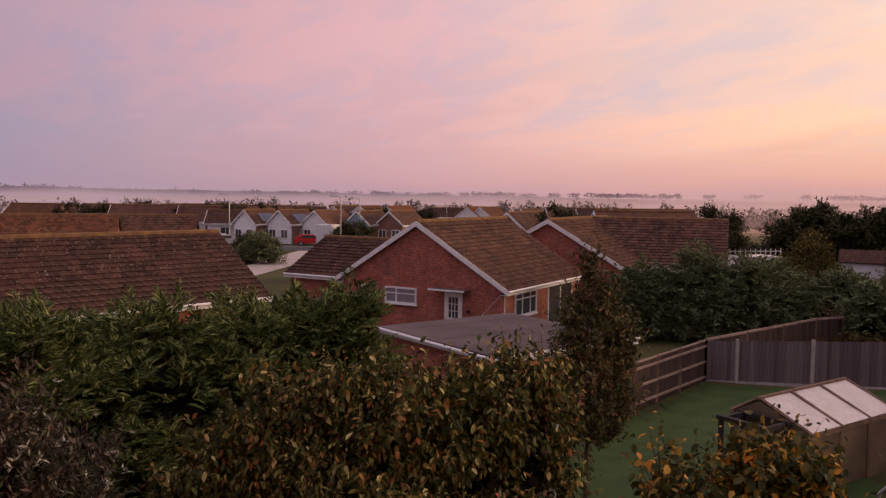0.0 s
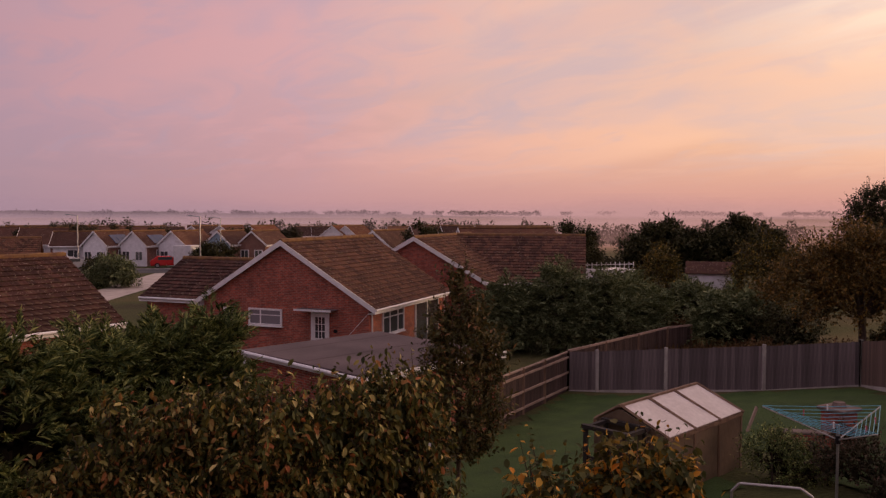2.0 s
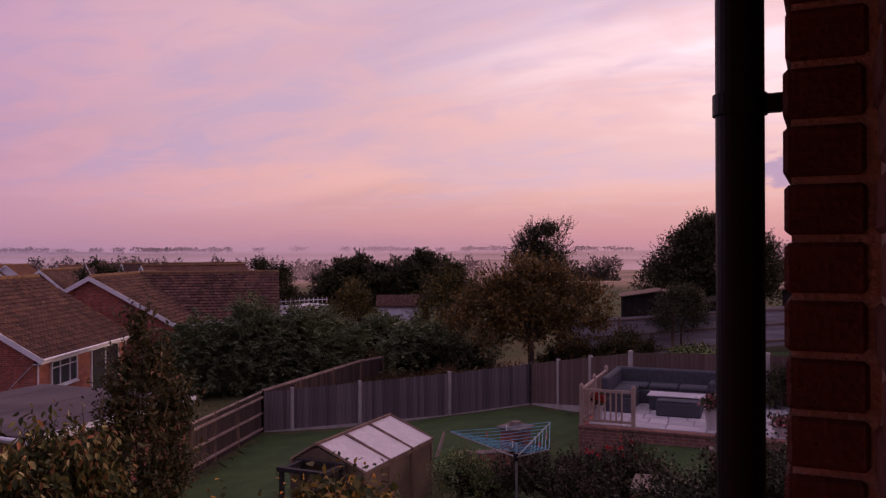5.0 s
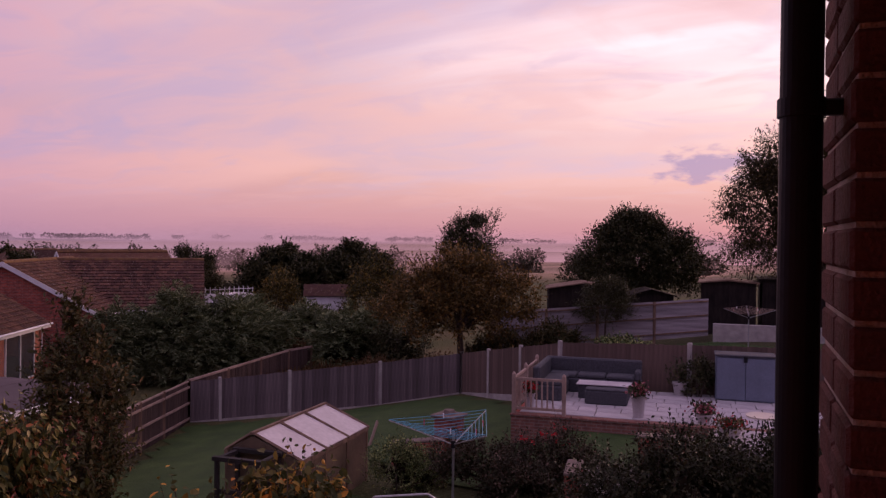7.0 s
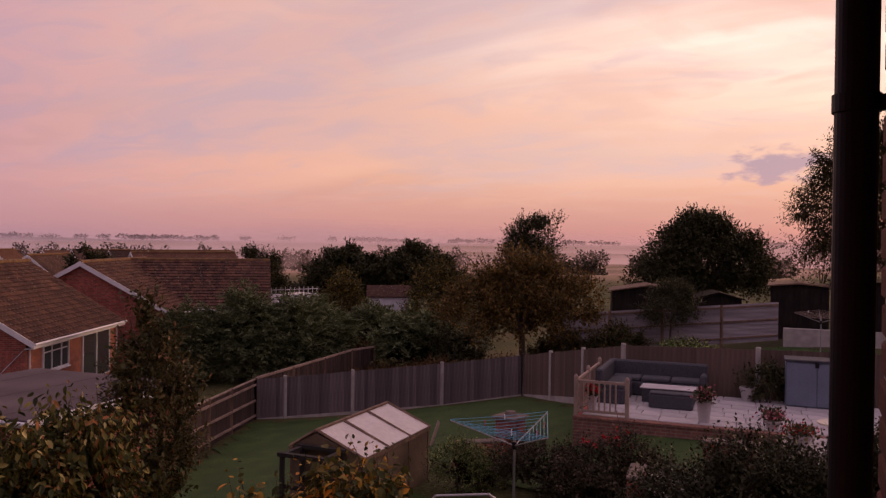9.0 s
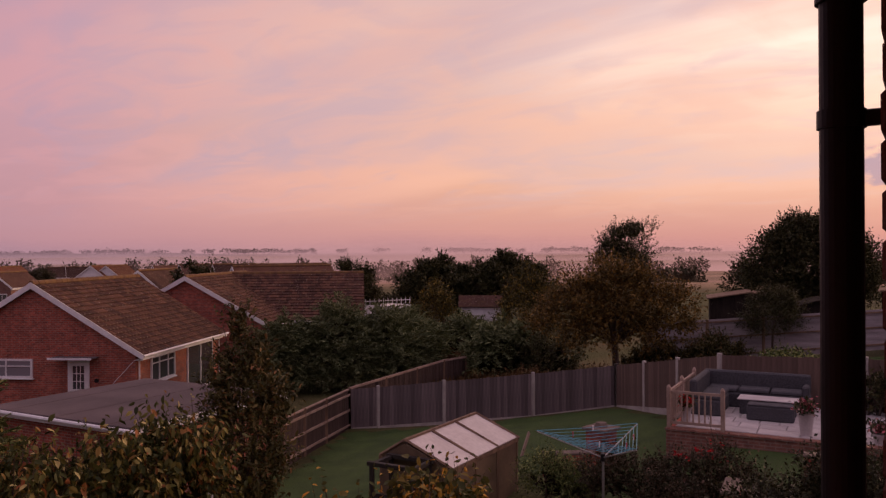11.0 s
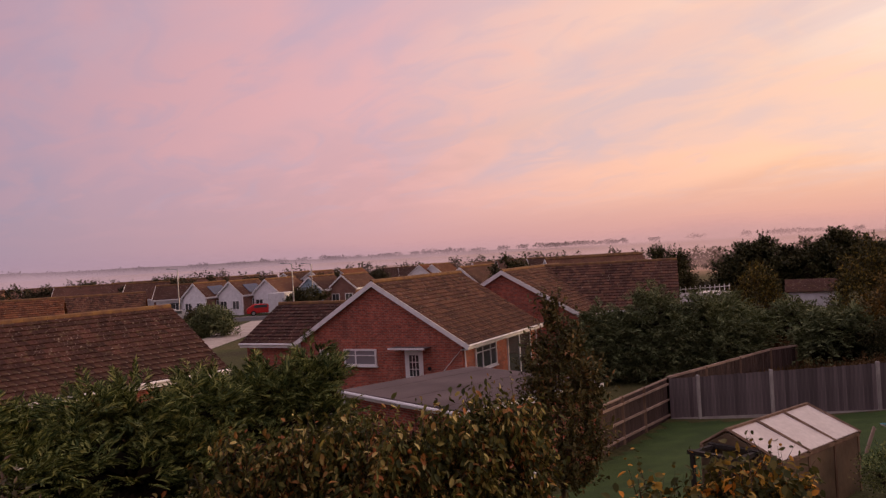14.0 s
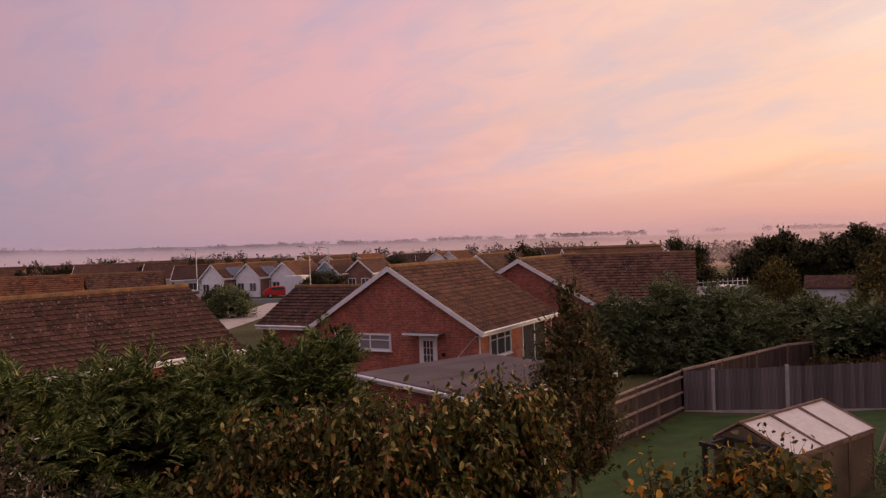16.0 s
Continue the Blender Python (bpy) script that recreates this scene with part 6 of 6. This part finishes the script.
shed(27.0, 48.0, 62, 2.2, 2.7, 3.5, "render_white", "tile", "small pale shed with a tiled roof", 0.7)


# ---- the estate beyond ----
def far_house(x, y, rz, span, length, eave, ridge, label, gable="render_white", side="brick_far", roof="tile", tiles_on=(), front=True, solar=False):
    z = ground_z(x, y)
    h = bungalow("house", label, pose(x, y, z, 0, 0, rz), span, length, eave, ridge, gable=gable, side=side, walls="brick_far", roof=roof, tiled_faces=tiles_on, group="houses of the estate", over=0.25)
    if front:
        for k in (0.12, 0.58):
            window(h, pose(-span * (1 - k), 0.15, 0.7), span * 0.27, 1.15, (("v", 0.5),), sill=False)
        window(h, pose(-0.22, length * 0.35, 0.9, 0, 0, 90), 1.5, 1.1, (("v", 0.5),), sill=False)
    if solar:
        up = Vector((-span / 2, 0, ridge - eave)).normalized()
        for k in range(3):
            bm = a_box(0, 0, 0, 0.95, 1.55, 0.04, 0.005)
            m = Matrix.Translation((0, 0, 0)) @ Matrix((( 0, up.x, up.z, up.x * 0.35), (1, 0, 0, length * 0.30 + k * 1.0), (0, up.z, -up.x, eave + up.z * 0.35 + 0.06), (0, 0, 0, 1)))
            bmesh.ops.transform(bm, matrix=m, verts=bm.verts)
            part("solar_panel", bm, M["solar"], h, "dark blue solar panel")
    return h


M["solar"] = glass("solar_panel_glass", (0.02, 0.03, 0.08))
WHITE = "white-gabled house with a red-brown tiled roof"
far_house(-24.2, 104, -27, 4.0, 6.5, 2.5, 4.35, WHITE + " and solar panels", solar=True)
far_house(-19.6, 104, -27, 4.2, 6.5, 2.5, 4.35, WHITE + " and solar panels", solar=True)
far_house(-14.9, 104, -27, 4.4, 7.0, 2.5, 4.35, WHITE)
far_house(-9.6, 106, -27, 4.2, 6.5, 2.5, 4.3, "house with a pale blue clad gable and brown roof", gable="render_blue")
far_house(-5.2, 106, -27, 4.4, 7.0, 2.5, 4.3, "brown-brick house with white barge boards", gable="brick_far")
far_house(-37.5, 112, -84, 7.5, 6.0, 2.4, 4.6, "low house with a dark roof and pale front", side="render_white", gable="brick_far", roof="tile_dark")
far_house(-31.8, 107, -84, 6.5, 6.0, 2.4, 4.2, "low house with a dark roof and glazed front", side="render_white", gable="brick_far", roof="tile_dark")
far_house(-38.5, 55.0, -72, 8.5, 15.0, 2.4, 4.75, "long bungalow with a broad orange tiled roof", gable="brick_far", roof="tile_orange", tiles_on=("right",), front=False)
far_house(-27.6, 66.0, -76, 8.0, 7.0, 2.3, 4.55, "bungalow with a brown tiled roof", gable="brick_far", roof="tile", tiles_on=("right",), front=False)
far_house(8.6, 74.0, -31, 6.0, 8.0, 2.5, 5.0, "brick bungalow with white barge boards", gable="brick_far", roof="tile")
far_house(13.5, 66.0, -85, 8.0, 9.0, 2.4, 5.35, "bungalow with a long brown roof", gable="brick_far", roof="tile", front=False)
rng = random.Random(21)
for k in range(26):
    a = -31 + k * 1.75 + rng.uniform(-0.5, 0.5)
    r = rng.choice((132, 150, 170, 195))
    x, y = r * math.sin(radians(a)), r * math.cos(radians(a))
    if rng.random() < 0.55:
        far_house(x, y, -86 + rng.uniform(-8, 8), 8, rng.uniform(9, 15), 2.2, 4.5, "estate bungalow with a long brown roof", gable="brick_far", roof=rng.choice(("tile", "tile_orange", "tile_dark")), front=False)
    else:
        far_house(x, y, rng.uniform(-35, -20), rng.uniform(5, 7), 8, 2.3, 4.4, "estate house with a small white gable", roof=rng.choice(("tile", "tile_orange")), front=False)

# road, path, kerb
M_road = finish("road", [(-90, 92.5, 0.02), (20, 92.5, 0.02), (20, 98.5, 0.02), (-90, 98.5, 0.02)], [(0, 1, 2, 3)], M["asphalt"])
tagged(M_road, "grey asphalt estate road", "road", kind="structure")
part("kerb", a_box(-90, 98.502, -0.2, 20, 98.65, 0.14), M["concrete"])
bpy.data.objects["kerb"]["kind"], bpy.data.objects["kerb"]["label"] = "structure", "pale concrete kerb along the road"
path_a = finish("pavement", [(-18.5, 58, 0.03), (-15.5, 58, 0.03), (-11.5, 92, 0.03), (-16.5, 92, 0.03)], [(0, 1, 2, 3)], M["path"])
tagged(path_a, "pale concrete drive to the road", "path", kind="structure")


def street_lamp(x, y, h):
    z = ground_z(x, y)
    s = thing("street_lamp", "grey steel street lamp with a short arm", "street lamp", pose(x, y, z), "street lamps")
    part("column", a_rod((0, 0, -0.1), (0, 0, h), 0.09, 0.055, 10), M["steel"], s)
    part("arm", a_rod((0, 0, h - 0.02), (-0.8, 0, h + 0.12), 0.04, 0.035, 8), M["steel"], s)
    part("lantern", a_box(-1.3, -0.12, h + 0.06, -0.75, 0.12, h + 0.18, 0.03), M["steel"], s)


street_lamp(-11.9, 94, 6.2)
street_lamp(-10.4, 101, 6.0)
street_lamp(-26.5, 100, 6.3)


def car(x, y, rz, colour, label, van=False):
    m = plain("car_paint", colour, 0.25, 0.0, 0.6)
    c = thing("parked_car" if not van else "motorhome", label, "car" if not van else "motorhome", pose(x, y, ground_z(x, y) + 0.02, 0, 0, rz))
    if van:
        out = [(-2.8, 0.35), (2.4, 0.35), (2.6, 0.6), (2.7, 1.0), (2.0, 1.25), (1.8, 2.0), (1.9, 2.6), (-2.8, 2.7)]
        w = 1.05
    else:
        out = [(-2.05, 0.3), (2.0, 0.3), (2.1, 0.6), (1.9, 0.82), (0.95, 0.95), (0.35, 1.40), (-1.2, 1.44), (-1.9, 1.0), (-2.1, 0.85)]
        w = 0.85
    bm = prism(out, -w, w)
    bmesh.ops.bevel(bm, geom=list(bm.edges), offset=0.05, segments=1, affect="EDGES")
    part("body", bm, m, c)
    for sy in (-1, 1):
        part("side_window", a_box(-1.2 if not van else -2.0, sy * (w + 0.004) - 0.004, 0.98 if not van else 1.5, 0.4 if not van else -0.6, sy * (w + 0.004) + 0.004, 1.32 if not van else 2.1), M["glass"], c)
        for sx in (-1.3, 1.3):
            wh = part("wheel", a_rod((sx, sy * w - 0.1, 0.32), (sx, sy * w + 0.1, 0.32), 0.32, 0.32, 16), M["black"], c)
            part("rim", a_rod((sx, sy * (w + 0.06) - 0.05, 0.32), (sx, sy * (w + 0.06) + 0.05, 0.32), 0.19, 0.19, 12), M["steel"], wh)
    if not van:
        for sg, xx in ((1, 2.06), (-1, -2.06)):
            part("headlight" if sg > 0 else "tail_light", a_box(xx - 0.05, -0.75, 0.62, xx + 0.06, -0.4, 0.76, 0.02), M["white"] if sg > 0 else M["petal_red"], c)


car(-16.6, 101.5, 12, (0.55, 0.02, 0.02), "bright red hatchback parked on a drive")
car(-14.3, 103.0, 80, (0.75, 0.74, 0.74), "white motorhome parked beside a house", True)
car(-26.6, 98.9, 30, (0.35, 0.36, 0.38), "silver car parked by the road")
car(-27.6, 101.0, 25, (0.65, 0.65, 0.66), "white car parked by the road")
car(21.5, 56.0, 10, (0.72, 0.72, 0.74), "white van with a roof rack beside the trees", True)
van_rack = thing("roof_rack", "white ladder rack on the van", "rack", pose(21.5, 56.0, ground_z(21.5, 56.0) + 2.72, 0, 0, 10))
for k in range(12):
    part("upright", a_box(-2.4 + k * 0.38, -0.9, 0, -2.36 + k * 0.38, -0.86, 0.45), M["white"], van_rack)
part("bar", a_box(-2.5, -0.9, 0.25, 1.9, -0.87, 0.3), M["white"], van_rack)

# hedges and trees of the estate
FAR = ((-16.9, 75, 1.5, 2.1, "conifer_dark"), (-20.4, 86, 1.2, 1.6, "dark_bronze"), (-11.0, 99.3, 2.3, 2.4, "dark_leaf"),
       (10.6, 74, 1.7, 4.9, "dark_leaf"), (-58, 128, 3.2, 5.0, "far_leaf"), (-53, 126, 2.4, 4.6, "far_leaf"), (-47, 128, 2.6, 5.2, "far_leaf"), (-40, 126, 4, 4.8, "far_leaf"),
       (-34, 124, 5, 5.2, "far_leaf"), (-28, 126, 5, 4.9, "far_leaf"), (-22, 128, 4, 4.7, "far_leaf"), (-10, 130, 4, 4.9, "far_leaf"), (-3, 132, 1.5, 4.7, "far_leaf"),
       (25.5, 66, 1.6, 2.0, "far_leaf"), (44, 58, 3.0, 3.0, "far_leaf"), (22.5, 44.5, 1.4, 1.6, "dark_leaf"))
for k, (x, y, w, h, mat) in enumerate(FAR):
    h *= 0.8 if y > 120 else 1.0
    plant("estate_bush", "rounded dark garden bush among the houses" if h < 3.5 else "bushy dark tree among the estate roofs", "bush" if h < 3.5 else "tree", (x, y),
          [(0, 0, h * 0.6, w, w * 0.8, h * 0.42), (w * 0.6, 0, h * 0.5, w * 0.6, w * 0.6, h * 0.34), (-w * 0.6, 0, h * 0.48, w * 0.6, w * 0.6, h * 0.33), (0, 0, h * 0.3, w * 0.9, w * 0.8, h * 0.3)],
          2200, 6, 0.22, 0.6, M[mat], shoot=0.4, up=0.3, seed=100 + k, clump=0.5, clumps=60, group="bushes of the estate")


def woods(name, label, rows, leaf, per, seed):
    """Far hedgerow trees as one mass of foliage: rows of bearing, distance, half width, foot and top."""
    rng = np.random.default_rng(seed)
    at = []
    for a, r, w, z0, z1 in rows:
        c = np.array([r * math.sin(radians(a)), r * math.cos(radians(a))])
        side = np.array([math.cos(radians(a)), -math.sin(radians(a))])
        n = per
        u = rng.normal(size=(n, 3))
        u /= np.linalg.norm(u, axis=1, keepdims=True)
        u *= rng.random((n, 1)) ** 0.4
        hump = 1 + 0.25 * np.sin(u[:, 0] * 7 + a)
        z = z0 + (z1 - z0) * (0.5 + 0.5 * u[:, 2] * hump)
        xy = c + side * (u[:, :1] * w) + rng.normal(size=(n, 2)) * leaf * 0.5
        at.append(np.column_stack([xy, z]))
    at = np.concatenate(at)
    ob = leaf_mesh(name, at, rng.normal(size=at.shape), leaf * (0.6 + 0.8 * rng.random(len(at))), 0.7, M["far_leaf"], None, seed)
    tagged(ob, label, "trees", kind="stuff")


rng = random.Random(33)
near_rows, far_rows = [], []
a = -32
while a < 75:
    if rng.random() < 0.72:
        r = rng.uniform(360, 480)
        near_rows.append((a, r, rng.uniform(4, 9), -9, rng.uniform(1.2, 4.2)))
    if rng.random() < 0.5:
        near_rows.append((a + 0.4, rng.uniform(225, 285), rng.uniform(3, 7), -7, rng.uniform(-0.5, 2.6)))
    a += rng.uniform(0.7, 1.8)
a = -32
while a < 75:
    dense = 0.75 if a < 4 or 9.5 < a < 15 else 0.35
    if rng.random() < dense:
        far_rows.append((a, 2350, rng.uniform(12, 30), 0, rng.uniform(9, 15) + (8 if a < -24 else 0)))
    a += rng.uniform(0.35, 0.8)
woods("hedgerow_trees", "hedgerow trees standing half drowned in mist", near_rows, 1.2, 600, 91)
woods("far_woods", "far line of woods on the low hills", far_rows, 4.5, 160, 92)
ridge_v, ridge_f = [], []
for k in range(120):
    a = radians(-36 + k)
    top = 6.0 + 2.5 * math.sin(k * 0.31) + 1.5 * math.sin(k * 0.77) + (9 if k < 14 else 9 * max(0, 1 - (k - 14) / 12))
    top -= 12 * smooth_step((k - 34) / 16)
    for rr, zz in ((2400, -12), (2600, top), (3000, -12)):
        ridge_v.append((rr * math.sin(a), rr * math.cos(a), zz))
    if k:
        i = 3 * k
        ridge_f += [(i - 3, i, i + 1, i - 2), (i - 2, i + 1, i + 2, i - 1)]
tagged(finish("backdrop_hills", ridge_v, ridge_f, M["far_leaf"], smooth=True), "low wooded hills on the horizon", "hills", kind="structure")
